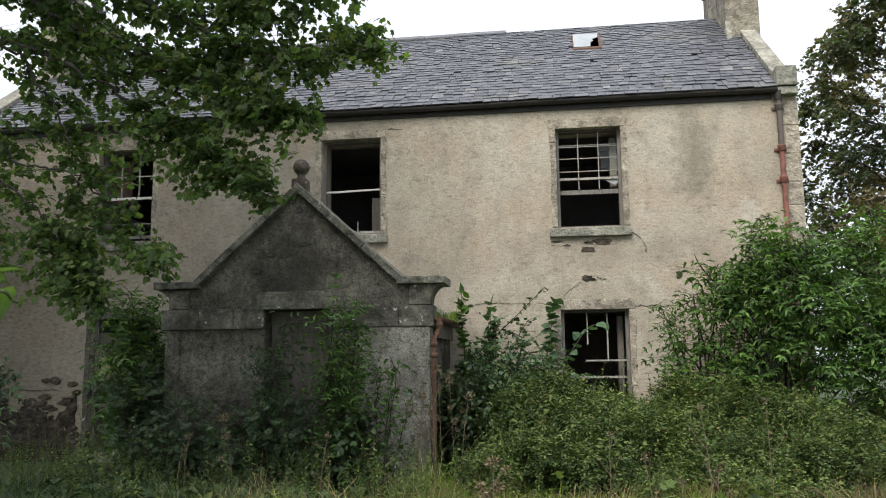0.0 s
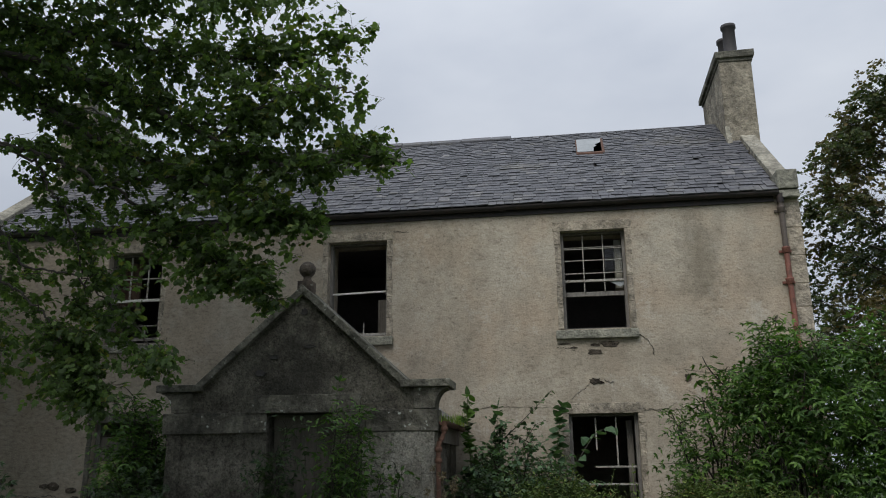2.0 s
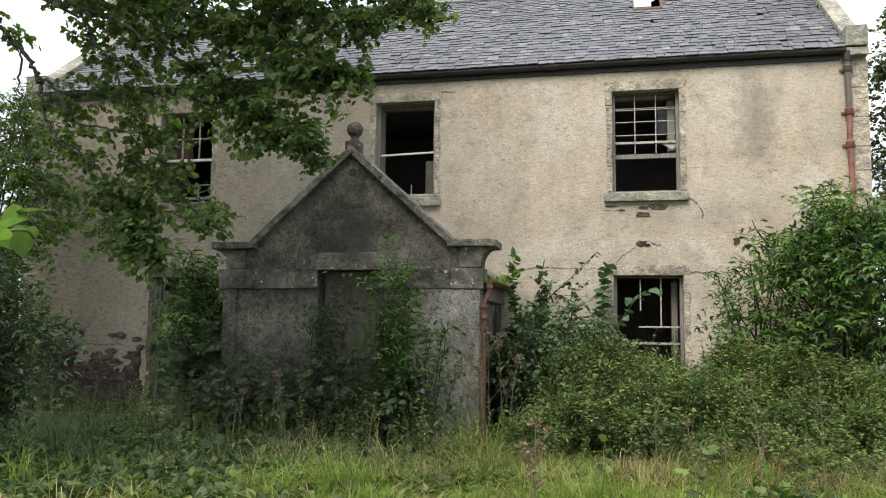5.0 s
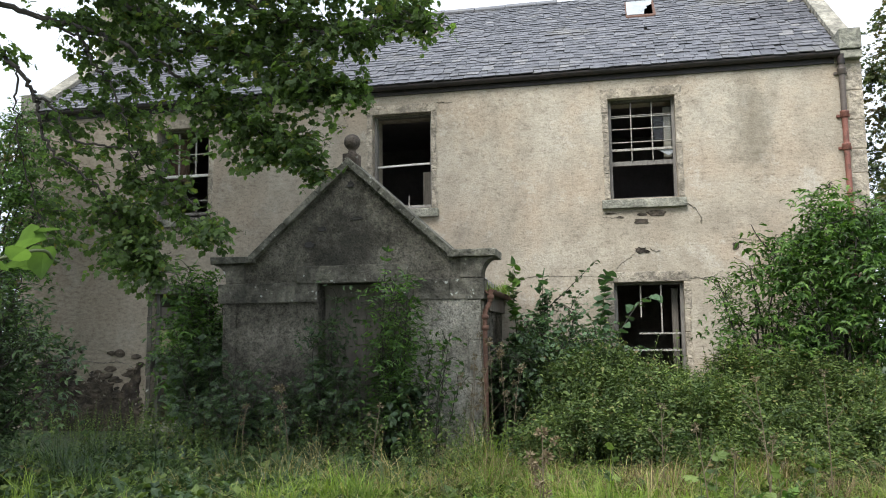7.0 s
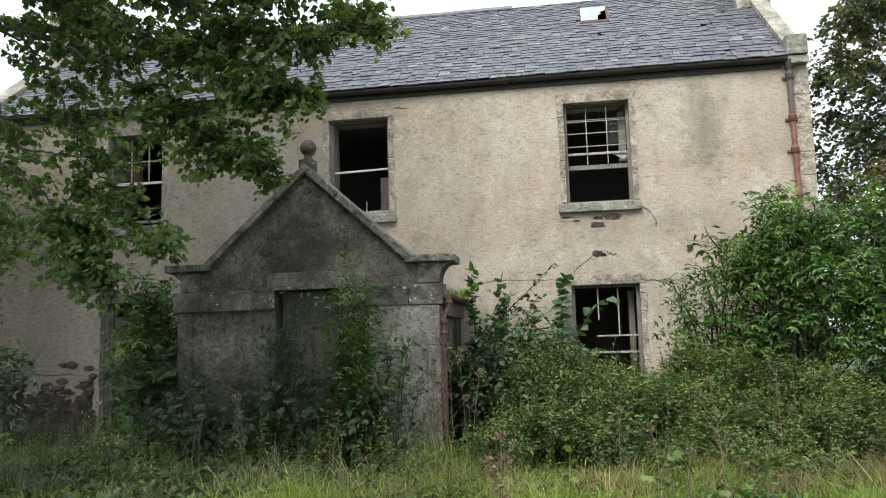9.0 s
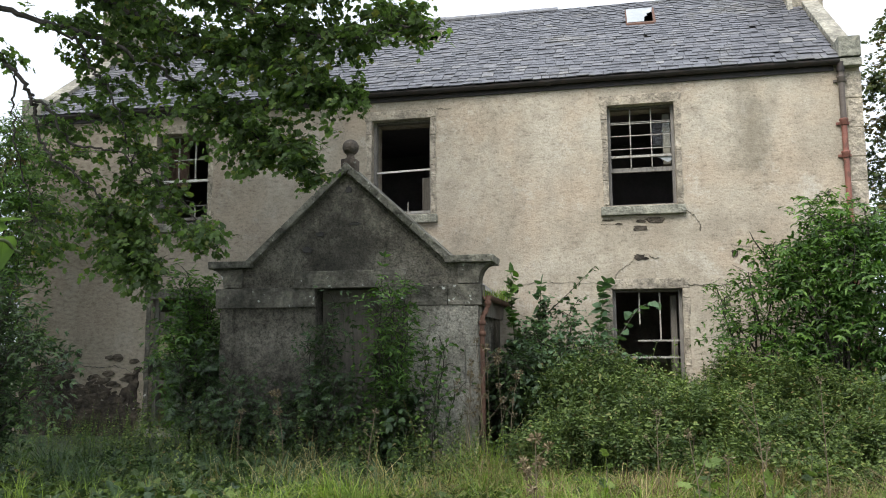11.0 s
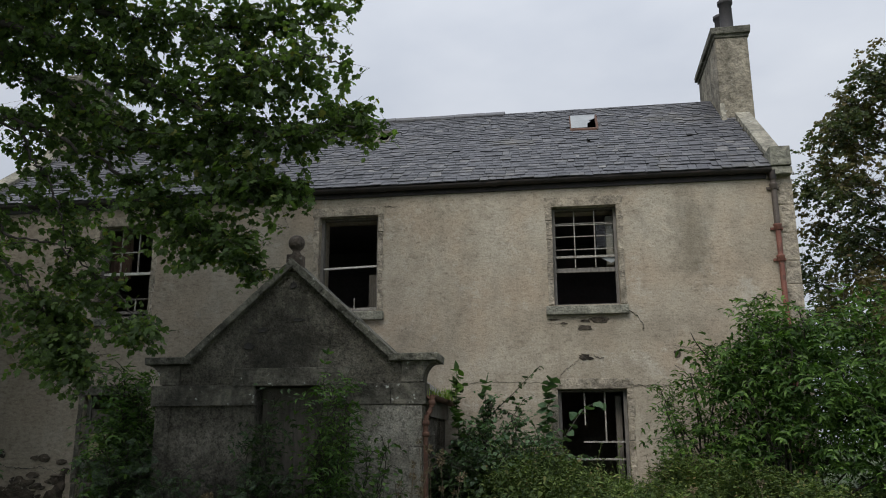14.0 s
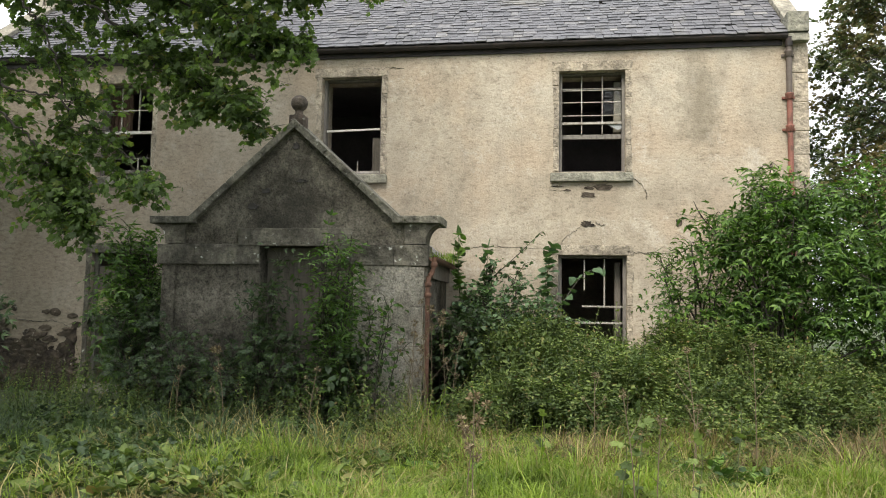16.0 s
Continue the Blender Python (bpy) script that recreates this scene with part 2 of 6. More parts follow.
HARL = make_harling()
MARGIN = make_stone("margin_stone", (0.29, 0.255, 0.205), (0.45, 0.40, 0.325), dark=(0.13, 0.118, 0.098), dark_amt=0.7, lichen=0.25)
SILL = make_stone("sill_stone", (0.20, 0.20, 0.165), (0.31, 0.305, 0.255), dark_amt=0.45, lichen=0.35)
PORCH = make_porch_harl("porch_harl", (0.135, 0.126, 0.104), (0.27, 0.253, 0.212), (0.045, 0.044, 0.038), 0.55)
PORCH_DRESSED = make_stone("porch_dressed_stone", (0.08, 0.077, 0.064), (0.215, 0.203, 0.168), dark=(0.03, 0.03, 0.027), spot=(0.55, 0.57, 0.52), bumpy=0.7, dark_amt=0.55, lichen=0.85)
PALE_RENDER = make_porch_harl("pale_worn_render", (0.34, 0.322, 0.275), (0.50, 0.478, 0.42), (0.18, 0.168, 0.140), 0.6)
FINIAL = make_stone("finial_stone", (0.060, 0.050, 0.042), (0.130, 0.108, 0.090), spot=(0.30, 0.30, 0.26), bumpy=0.5)
FRAMEP = make_plain("weathered_sash_wood", (0.12, 0.11, 0.10), (0.24, 0.225, 0.20), 9, 0.8, 0, 0.3, (3, 3, 0.6))
COPING = make_stone("coping_stone", (0.10, 0.099, 0.082), (0.235, 0.228, 0.190), dark=(0.035, 0.035, 0.031), spot=(0.55, 0.57, 0.5), dark_amt=0.75, bumpy=0.9)
SKEW = make_stone("skew_stone", (0.24, 0.228, 0.19), (0.39, 0.372, 0.315), dark=(0.13, 0.13, 0.11), dark_amt=0.6)
STACK = make_stone("chimney_render", (0.20, 0.18, 0.145), (0.34, 0.31, 0.25), dark=(0.10, 0.095, 0.08), dark_amt=0.7)
RUBBLE = make_stone("rubble_stone", (0.045, 0.038, 0.032), (0.135, 0.112, 0.088), dark=(0.026, 0.023, 0.020), spot=(0.36, 0.33, 0.28), dark_amt=0.85)
SLATE = make_slate()
DECK = make_plain("roof_sarking", (0.03, 0.028, 0.027), (0.055, 0.05, 0.046), 6)
IRON = make_plain("black_gutter_iron", (0.014, 0.012, 0.012), (0.030, 0.024, 0.022), 5, 0.6, 0.0, 0.3, None, (0.038, 0.024, 0.02))
RED = make_plain("red_oxide_iron", (0.17, 0.062, 0.045), (0.26, 0.105, 0.075), 5, 0.65, 0.0, 0.3, None, (0.13, 0.06, 0.042))
GREYPIPE = make_plain("grey_brown_iron", (0.075, 0.06, 0.05), (0.13, 0.105, 0.088), 5, 0.65)
RUST = make_plain("rusted_iron", (0.075, 0.038, 0.026), (0.16, 0.082, 0.052), 9, 0.85, 0.0, 0.5, None, (0.09, 0.045, 0.03))
PAINT = make_plain("flaking_grey_paint", (0.25, 0.24, 0.215), (0.44, 0.42, 0.38), 9, 0.7, 0, 0.3, (1, 1, 1), (0.18, 0.15, 0.12))
WHITEP = make_plain("old_white_paint", (0.52, 0.51, 0.47), (0.72, 0.71, 0.66), 9, 0.6)
BOARD = make_plain("grey_weathered_board", (0.085, 0.076, 0.064), (0.17, 0.152, 0.128), 4, 0.85, 0, 0.4, (5, 5, 0.5))
PLY = make_plain("stained_plywood", (0.24, 0.235, 0.125), (0.36, 0.335, 0.19), 3, 0.8, 0, 0.2, (4, 4, 0.6))
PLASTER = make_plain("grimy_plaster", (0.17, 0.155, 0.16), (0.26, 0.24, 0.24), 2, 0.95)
SHUTTER = make_plain("stained_shutter_paint", (0.12, 0.115, 0.09), (0.22, 0.21, 0.17), 3, 0.7)
POT = make_plain("sooty_chimney_pot", (0.035, 0.033, 0.036), (0.065, 0.06, 0.062), 6, 0.7)
CURTAIN = make_plain("brown_cloth", (0.06, 0.035, 0.025), (0.11, 0.068, 0.048), 5, 0.9)
GLASS = make_glass()
MILKY = make_plain("milky_roof_glass", (0.27, 0.29, 0.30), (0.37, 0.39, 0.40), 4, 0.5, 0, 0.05)
BARK = make_plain("branch_bark", (0.028, 0.024, 0.020), (0.065, 0.056, 0.046), 9, 0.9, 0, 0.7, (1, 1, 0.4))
STEM = make_plain("green_stem", (0.045, 0.06, 0.022), (0.10, 0.12, 0.045), 9, 0.7)
DRYSTEM = make_plain("dry_stalk", (0.085, 0.066, 0.040), (0.17, 0.135, 0.082), 9, 0.85)
SYC = make_leaf("sycamore_leaf", (0.055, 0.084, 0.037), (0.096, 0.150, 0.059), (0.155, 0.232, 0.079), 0.52, 0.6, (0.20, 0.20, 0.06))
ELDER = make_leaf("elder_leaf", (0.038, 0.084, 0.022), (0.074, 0.148, 0.034), (0.155, 0.270, 0.060), 0.33)
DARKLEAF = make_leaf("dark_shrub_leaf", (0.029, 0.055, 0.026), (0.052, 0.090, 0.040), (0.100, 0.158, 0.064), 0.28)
NETTLE = make_leaf("nettle_leaf", (0.040, 0.068, 0.022), (0.092, 0.142, 0.040), (0.200, 0.265, 0.080), 0.28, 0.62, (0.20, 0.15, 0.07), 1.0)
GLAUCOUS = make_leaf("glaucous_leaf", (0.065, 0.125, 0.065), (0.10, 0.175, 0.095), (0.16, 0.255, 0.14), 0.28, 0.55)
FARLEAF = make_leaf("far_tree_leaf", (0.040, 0.060, 0.030), (0.066, 0.092, 0.042), (0.115, 0.130, 0.058), 0.35, 0.5, (0.18, 0.125, 0.06), 0.65, (0.165, 0.118, 0.058))
GRASS = make_leaf("grass_blade", (0.10, 0.155, 0.028), (0.19, 0.28, 0.046), (0.28, 0.38, 0.078), 0.38, 0.6, (0.36, 0.32, 0.13), 0.9)
DRYGRASS = make_leaf("dry_grass_blade", (0.16, 0.13, 0.06), (0.29, 0.24, 0.115), (0.46, 0.39, 0.21), 0.3, 0.7)
BROWNGRASS = make_leaf("browned_grass_blade", (0.09, 0.065, 0.034), (0.16, 0.12, 0.062), (0.26, 0.20, 0.11), 0.2, 0.8)
DRYHEAD = make_leaf("dry_seed_head", (0.09, 0.068, 0.042), (0.155, 0.12, 0.075), (0.29, 0.24, 0.16), 0.1, 0.8)


def make_ground():
    m, n, l, p = mat("meadow_soil")
    co = pos_co(n)
    c = ramp(n, l, noise_node(n, l, co, 1.2, 6, 0.7), (0.3, (0.030, 0.040, 0.016)), (0.6, (0.055, 0.085, 0.024)), (0.8, (0.10, 0.105, 0.045)))
    c = blend(n, l, 0.7, c, ramp(n, l, noise_node(n, l, co, 25, 4, 0.7), (0.3, (0.4,) * 3), (0.7, (1.3,) * 3)), "MULTIPLY")
    l.new(c, p.inputs["Base Color"])
    p.inputs["Roughness"].default_value = 0.95
    bump(n, l, p, noise_node(n, l, co, 14, 5, 0.7), 0.8, 0.05)
    return m


SOIL = make_ground()


# ---------- helpers of the scene ----------
def part(name, bm, material, parent=None, label="", smooth=False):
    """Link a bmesh as one mesh object, under a thing or a part."""
    me = bpy.data.meshes.new(name)
    bm.to_mesh(me)
    bm.free()
    me.materials.append(material)
    if smooth:
        for f in me.polygons:
            f.use_smooth = True
    ob = new(name, me)
    if parent:
        ob.parent = parent
    if label:
        ob["label"] = label
    return ob


def raw(name, verts, faces, material, parent=None, label="", smooth=False):
    me = bpy.data.meshes.new(name)
    me.from_pydata([tuple(v) for v in verts], [], faces)
    me.materials.append(material)
    me.update()
    if smooth:
        me.polygons.foreach_set("use_smooth", [True] * len(me.polygons))
    ob = new(name, me)
    if parent:
        ob.parent = parent
    if label:
        ob["label"] = label
    return ob


def thing(name, label, category, group="", kind=""):
    return tagged(new(name), label, category, group, kind)


def box_bm(x0, x1, y0, y1, z0, z1, bevel=0.0, rough=0.0, bm=None):
    own = bm is None
    b = bmesh.new()
    vs = [b.verts.new((x, y, z)) for z in (z0, z1) for y in (y0, y1) for x in (x0, x1)]
    for q in ((0, 2, 3, 1), (4, 5, 7, 6), (0, 1, 5, 4), (2, 6, 7, 3), (0, 4, 6, 2), (1, 3, 7, 5)):
        b.faces.new([vs[i] for i in q])
    if rough:
        for v in b.verts:
            v.co += Vector((random.uniform(-1, 1), random.uniform(-1, 1), random.uniform(-1, 1))) * rough
    if bevel:
        bmesh.ops.bevel(b, geom=list(b.edges), offset=bevel, segments=2, affect="EDGES", profile=0.6)
    if own:
        return b
    me = bpy.data.meshes.new("tmp")
    b.to_mesh(me)
    b.free()
    bm.from_mesh(me)
    bpy.data.meshes.remove(me)
    return bm


def prism_bm(outline, y0, y1, bevel=0.0, axis="y"):
    """An outline in x and z, drawn out along y (or in y and z, along x)."""
    b = bmesh.new()
    put = (lambda u, w, d: (u, d, w)) if axis == "y" else (lambda u, w, d: (d, u, w))
    a = [b.verts.new(put(u, w, y0)) for u, w in outline]
    c = [b.verts.new(put(u, w, y1)) for u, w in outline]
    b.faces.new(a)
    b.faces.new(c[::-1])
    for i in range(len(a)):
        j = (i + 1) % len(a)
        b.faces.new((a[j], a[i], c[i], c[j]))
    bmesh.ops.recalc_face_normals(b, faces=list(b.faces))
    if bevel:
        bmesh.ops.bevel(b, geom=list(b.edges), offset=bevel, segments=2, affect="EDGES", profile=0.6)
    return b


def lathe_bm(profile, x, y, seg=20):
    b = bmesh.new()
    rings = []
    for r, z in profile:
        rings.append([b.verts.new((x + r * math.cos(2 * math.pi * k / seg), y + r * math.sin(2 * math.pi * k / seg), z)) for k in range(seg)])
    for p, q in zip(rings, rings[1:]):
        for k in range(seg):
            b.faces.new((p[k], p[(k + 1) % seg], q[(k + 1) % seg], q[k]))
    b.faces.new(rings[0][::-1])
    b.faces.new(rings[-1])
    return b


def smooth_line(points, steps=6):
    """A curve through the points, as an array."""
    p = np.array(points, float)
    p = np.vstack([2 * p[0] - p[1], p, 2 * p[-1] - p[-2]])
    out = []
    for i in range(1, len(p) - 2):
        for u in np.linspace(0, 1, steps, endpoint=False):
            a, b, c, d = p[i - 1], p[i], p[i + 1], p[i + 2]
            out.append(0.5 * (2 * b + (c - a) * u + (2 * a - 5 * b + 4 * c - d) * u * u + (3 * b - a - 3 * c + d) * u ** 3))
    out.append(p[-2])
    return np.array(out)


class Soup:
    """Gathers vertices and faces of one mesh."""

    def __init__(self):
        self.v, self.f, self.n = [], [], 0

    def add(self, verts, faces):
        self.v.append(np.asarray(verts, float))
        self.f += (np.asarray(faces) + self.n).tolist()
        self.n += len(verts)

    def tube(self, line, r0, r1, sides=6):
        line = np.asarray(line, float)
        k = len(line)
        tan = np.gradient(line, axis=0)
        tan /= np.linalg.norm(tan, axis=1)[:, None] + 1e-9
        ref = np.where(np.abs(tan[:, 2:3]) > 0.9, [[1.0, 0, 0]], [[0, 0, 1.0]])
        u = np.cross(tan, ref)
        u /= np.linalg.norm(u, axis=1)[:, None] + 1e-9
        w = np.cross(tan, u)
        r = np.linspace(r0, r1, k)[:, None]
        ang = np.arange(sides) * 2 * np.pi / sides
        v = np.concatenate([line[:, None] + r[:, None] * (u[:, None] * np.cos(ang)[None, :, None] + w[:, None] * np.sin(ang)[None, :, None])]).reshape(-1, 3)
        i, j = np.meshgrid(np.arange(k - 1), np.arange(sides), indexing="ij")
        a, b = i * sides + j, i * sides + (j + 1) % sides
        self.add(v, np.stack([a, b, b + sides, a + sides], -1).reshape(-1, 4))

    def scatter(self, template, faces, place, turn, size):
        """Copies of a template: place (n, 3), turn (n, 3, 3), size (n,)."""
        t = np.asarray(template, float)
        v = np.einsum("nij,kj->nki", turn, t) * np.asarray(size)[:, None, None] + np.asarray(place)[:, None]
        f = np.asarray(faces)
        k = np.arange(len(v))[:, None, None] * len(t)
        self.add(v.reshape(-1, 3), (f[None] + k).reshape(-1, f.shape[1]))

    def build(self, name, material, parent=None, label="", smooth=False):
        return raw(name, np.concatenate(self.v), self.f, material, parent, label, smooth)


def frames(ahead, up_hint, roll):
    """Turns whose x axis is ahead and z axis near up_hint, rolled by some radians."""
    a = ahead / (np.linalg.norm(ahead, axis=1)[:, None] + 1e-9)
    s = np.cross(up_hint, a)
    s /= np.linalg.norm(s, axis=1)[:, None] + 1e-9
    u = np.cross(a, s)
    c, d = np.cos(roll)[:, None], np.sin(roll)[:, None]
    return np.stack([a, s * c + u * d, u * c - s * d], -1)


OVATE = np.array([(0, 0, 0), (0.5, 0, -0.04), (1, 0, -0.10), (0.28, -0.27, 0.05), (0.66, -0.20, 0.02), (0.28, 0.27, 0.05), (0.66, 0.20, 0.02)])
ROUND = np.array([(0, 0, 0), (0.28, 0, 0.02), (0.58, 0, 0.0), (0.85, 0, -0.06), (1, 0, -0.14),
                  (0.06, -0.26, 0.07), (0.32, -0.41, 0.10), (0.62, -0.34, 0.05), (0.85, -0.15, -0.04),
                  (0.06, 0.26, 0.07), (0.32, 0.41, 0.10), (0.62, 0.34, 0.05), (0.85, 0.15, -0.04)])
ROUND_F = np.array([(0, 5, 1), (1, 5, 6), (1, 6, 2), (2, 6, 7), (2, 7, 3), (3, 7, 8), (3, 8, 4),
                    (0, 1, 9), (1, 10, 9), (1, 2, 10), (2, 11, 10), (2, 3, 11), (3, 12, 11), (3, 4, 12)])
OVATE_F = np.array([(0, 3, 1), (1, 3, 4), (1, 4, 2), (0, 1, 5), (1, 6, 5), (1, 2, 6)])
MAPLE = np.array([(0.36, 0, -0.03), (0.0, 0, 0), (0.02, -0.24, 0.02), (0.22, -0.44, -0.04), (0.42, -0.31, 0.03), (0.74, -0.46, -0.06), (0.75, -0.22, 0.02),
                  (1.0, 0, -0.10), (0.75, 0.22, 0.02), (0.74, 0.46, -0.06), (0.42, 0.31, 0.03), (0.22, 0.44, -0.04), (0.02, 0.24, 0.02)])
MAPLE_F = np.array([(0, i, i + 1) for i in range(1, 12)] + [(0, 12, 1)])


def pinnate(pairs, width=1.0):
    """A compound leaf along x, one long, of leaflet pairs and an end leaflet."""
    s = Soup()
    at = np.linspace(0.28, 0.72, pairs)
    for x in at:
        for side in (-1, 1):
            a = np.array([[0.55, side, -0.12]])
            s.scatter(OVATE * (1, width, 1), OVATE_F, [(x, 0, 0)], frames(a, np.array([[0, 0, 1.0]]), np.array([0.0])), [0.34])
    s.scatter(OVATE * (1, width, 1), OVATE_F, [(0.66, 0, -0.01)], np.eye(3)[None], [0.36])
    s.add([(0, -0.008, 0), (0, 0.008, 0), (0.7, 0, 0)], [(0, 1, 2)])
    return np.concatenate(s.v), np.array(s.f)


PIN5 = pinnate(2, 0.74)
PIN7 = pinnate(3, 0.9)
rng = np.random.default_rng(7)


def leaves_on(soup, template, line, every, size, spread=0.9, droop=0.25, lift=0.3, first=0.1, jitter=0.02):
    """Leaves on both sides of a twig."""
    line = np.asarray(line, float)
    seg = np.linalg.norm(np.diff(line, axis=0), axis=1)
    at = np.r_[0, np.cumsum(seg)]
    k = max(2, int(at[-1] * (1 - first) / every))
    d = np.linspace(first * at[-1], at[-1], k)
    p = np.stack([np.interp(d, at, line[:, i]) for i in range(3)], -1)
    tan = np.gradient(p, axis=0)
    tan /= np.linalg.norm(tan, axis=1)[:, None] + 1e-9
    place, ahead = [], []
    for i in range(k):
        for side in ((-1, 1) if i < k - 1 else (0,)):
            r = np.cross(tan[i], (0, 0, 1.0))
            r = r / (np.linalg.norm(r) + 1e-9)
            q = rng.uniform(-0.7, 0.7)
            u = np.cross(r, tan[i])
            a = tan[i] * rng.uniform(0.2, 0.8) + side * spread * (r * math.cos(q) + u * math.sin(q)) + np.array([0, 0, -droop + rng.normal(0, 0.15)])
            place.append(p[i] + rng.normal(0, jitter, 3))
            ahead.append(a)
    place, ahead = np.array(place), np.array(ahead)
    m = len(place)
    up = np.array([[0, 0, 1.0]]) + rng.normal(0, lift, (m, 3))
    soup.scatter(template[0], template[1], place, frames(ahead, up, rng.normal(0, 0.35, m)), size * rng.uniform(0.6, 1.15, m))


def bough(wood, crown, points, r0, r1, template, leaf, every=0.13, twig=0.45, leaf_every=0.075, first=0.2, droop=0.35, steps=8):
    """A limb with leafy side twigs."""
    line = smooth_line(points, steps)
    line[1:-1] += rng.normal(0, 0.012, (len(line) - 2, 3))
    wood.tube(line, r0, r1, 6)
    seg = np.linalg.norm(np.diff(line, axis=0), axis=1)
    at = np.r_[0, np.cumsum(seg)]
    d = first * at[-1]
    while d < at[-1]:
        p = np.array([np.interp(d, at, line[:, i]) for i in range(3)])
        q = np.array([np.interp(min(d + 0.1, at[-1]), at, line[:, i]) for i in range(3)])
        t = (q - p) / (np.linalg.norm(q - p) + 1e-9) if d + 0.02 < at[-1] else (line[-1] - line[-2]) / np.linalg.norm(line[-1] - line[-2])
        side = rng.normal(0, 1, 3)
        side -= t * (side @ t)
        side /= np.linalg.norm(side)
        go = t * rng.uniform(0.3, 0.9) + side * rng.uniform(0.5, 1.0)
        go /= np.linalg.norm(go)
        long = twig * rng.uniform(0.55, 1.2)
        tw = smooth_line([p, p + go * long * 0.5 + (0, 0, 0.03), p + go * long + (0, 0, -droop * long * rng.uniform(0.3, 1.2))], 3)
        wood.tube(tw, max(r1, 0.006), 0.002, 3)
        leaves_on(crown, template, tw, leaf_every, leaf)
        d += every * rng.uniform(0.6, 1.4)
    leaves_on(crown, template, line[-max(3, steps // 2):], leaf_every, leaf)


def sprays(wood, crown, limb, clumps, template, leaf, per=11, long=0.42, droop=0.45, lift=0.4, twig_r=0.004):
    """Leafy branchlets that reach from the nearest limb into rounded clumps: (centre, radii, number)."""
    for c, r, n in clumps:
        d = rng.normal(0, 1, (n, 3))
        d /= np.linalg.norm(d, axis=1)[:, None]
        tip = np.array(c) + d * rng.uniform(0, 1, (n, 1)) ** 0.42 * np.array(r)
        near = limb[np.argmin(((tip[:, None] - limb[None]) ** 2).sum(2), 1)]
        go = tip - near
        far = np.linalg.norm(go, axis=1)
        go = go / (far[:, None] + 1e-6) + rng.normal(0, 0.4, (n, 3))
        go[:, 2] *= 0.5
        go /= np.linalg.norm(go, axis=1)[:, None]
        size = long * rng.uniform(0.6, 1.25, n)
        base = tip - go * size[:, None]
        for a, b, t, f in zip(near, base, tip, far):
            wood.tube(np.array([a, (a + b) / 2 + (0, 0, 0.05 * f), b, t]), twig_r * (1 + 0.6 * f), 0.0015, 3)
        u = np.linspace(0.08, 1, per)
        p = base[:, None] + (tip - base)[:, None] * u[None, :, None]
        p[..., 2] -= 0.15 * size[:, None] * u ** 2
        perp = np.cross(go, (0, 0, 1.0))
        perp /= np.linalg.norm(perp, axis=1)[:, None] + 1e-6
        side = np.where(np.arange(per) % 2, 1.0, -1.0) * rng.uniform(0.4, 1.2, (n, per))
        side[:, -1] = rng.normal(0, 0.2, n)
        a = go[:, None] * rng.uniform(0.2, 0.9, (n, per, 1)) + perp[:, None] * side[..., None]
        a[..., 2] -= droop + rng.normal(0, 0.2, (n, per))
        p, a = (p + rng.normal(0, 0.02, p.shape)).reshape(-1, 3), a.reshape(-1, 3)
        k = len(p)
        up = np.array([[0, 0, 1.0]]) + rng.normal(0, lift, (k, 3))
        crown.scatter(template[0], template[1], p, frames(a, up, rng.normal(0, 0.4, k)), leaf * rng.uniform(0.55, 1.15, k))


# ---------- ground ----------
G = -0.65


def ground_z(x, y):
    return G + 0.05 * noise.noise((x * 0.35, y * 0.35, 0)) + (0.10 * min(max((y + 3.5) / 3.5, 0), 1) if y < 0.3 else 0.10)


def build_ground():
    b = bmesh.new()
    xs = [-400, -120, -50, -25] + [-14 + i * 0.5 for i in range(57)] + [25, 50, 120, 400]
    ys = [-400, -120, -50, -25] + [-16 + i * 0.5 for i in range(65)] + [25, 50, 120, 400]
    grid = [[b.verts.new((x, y, ground_z(x, y))) for x in xs] for y in ys]
    for r, s in zip(grid, grid[1:]):
        for i in range(len(xs) - 1):
            b.faces.new((r[i], r[i + 1], s[i + 1], s[i]))
    ob = part("ground", b, SOIL, None, smooth=True)
    tagged(ob, "rough overgrown ground with dark soil and moss", "ground", kind="structure")


build_ground()

# ---------- house ----------
HX0, HX1, HD, EAVE = -8.30, 5.64, 6.0, 5.02
RIDGE_Y, RIDGE_Z, EAVE_Y, EAVE_Z = 3.0, 7.50, -0.14, 5.05
SLOPE = (RIDGE_Z - EAVE_Z) / (RIDGE_Y - EAVE_Y)
house = thing("house", "derelict two-storey harled stone farmhouse with slate roof", "house")

OPENINGS = {"A": (-5.70, -4.72, 3.02, 4.60), "C": (-1.80, -0.81, 3.02, 4.60), "R": (2.00, 3.00, 3.02, 4.60),
            "L": (2.00, 3.02, 0.30, 1.745), "D": (-5.70, -4.70, -0.44, 1.74)}


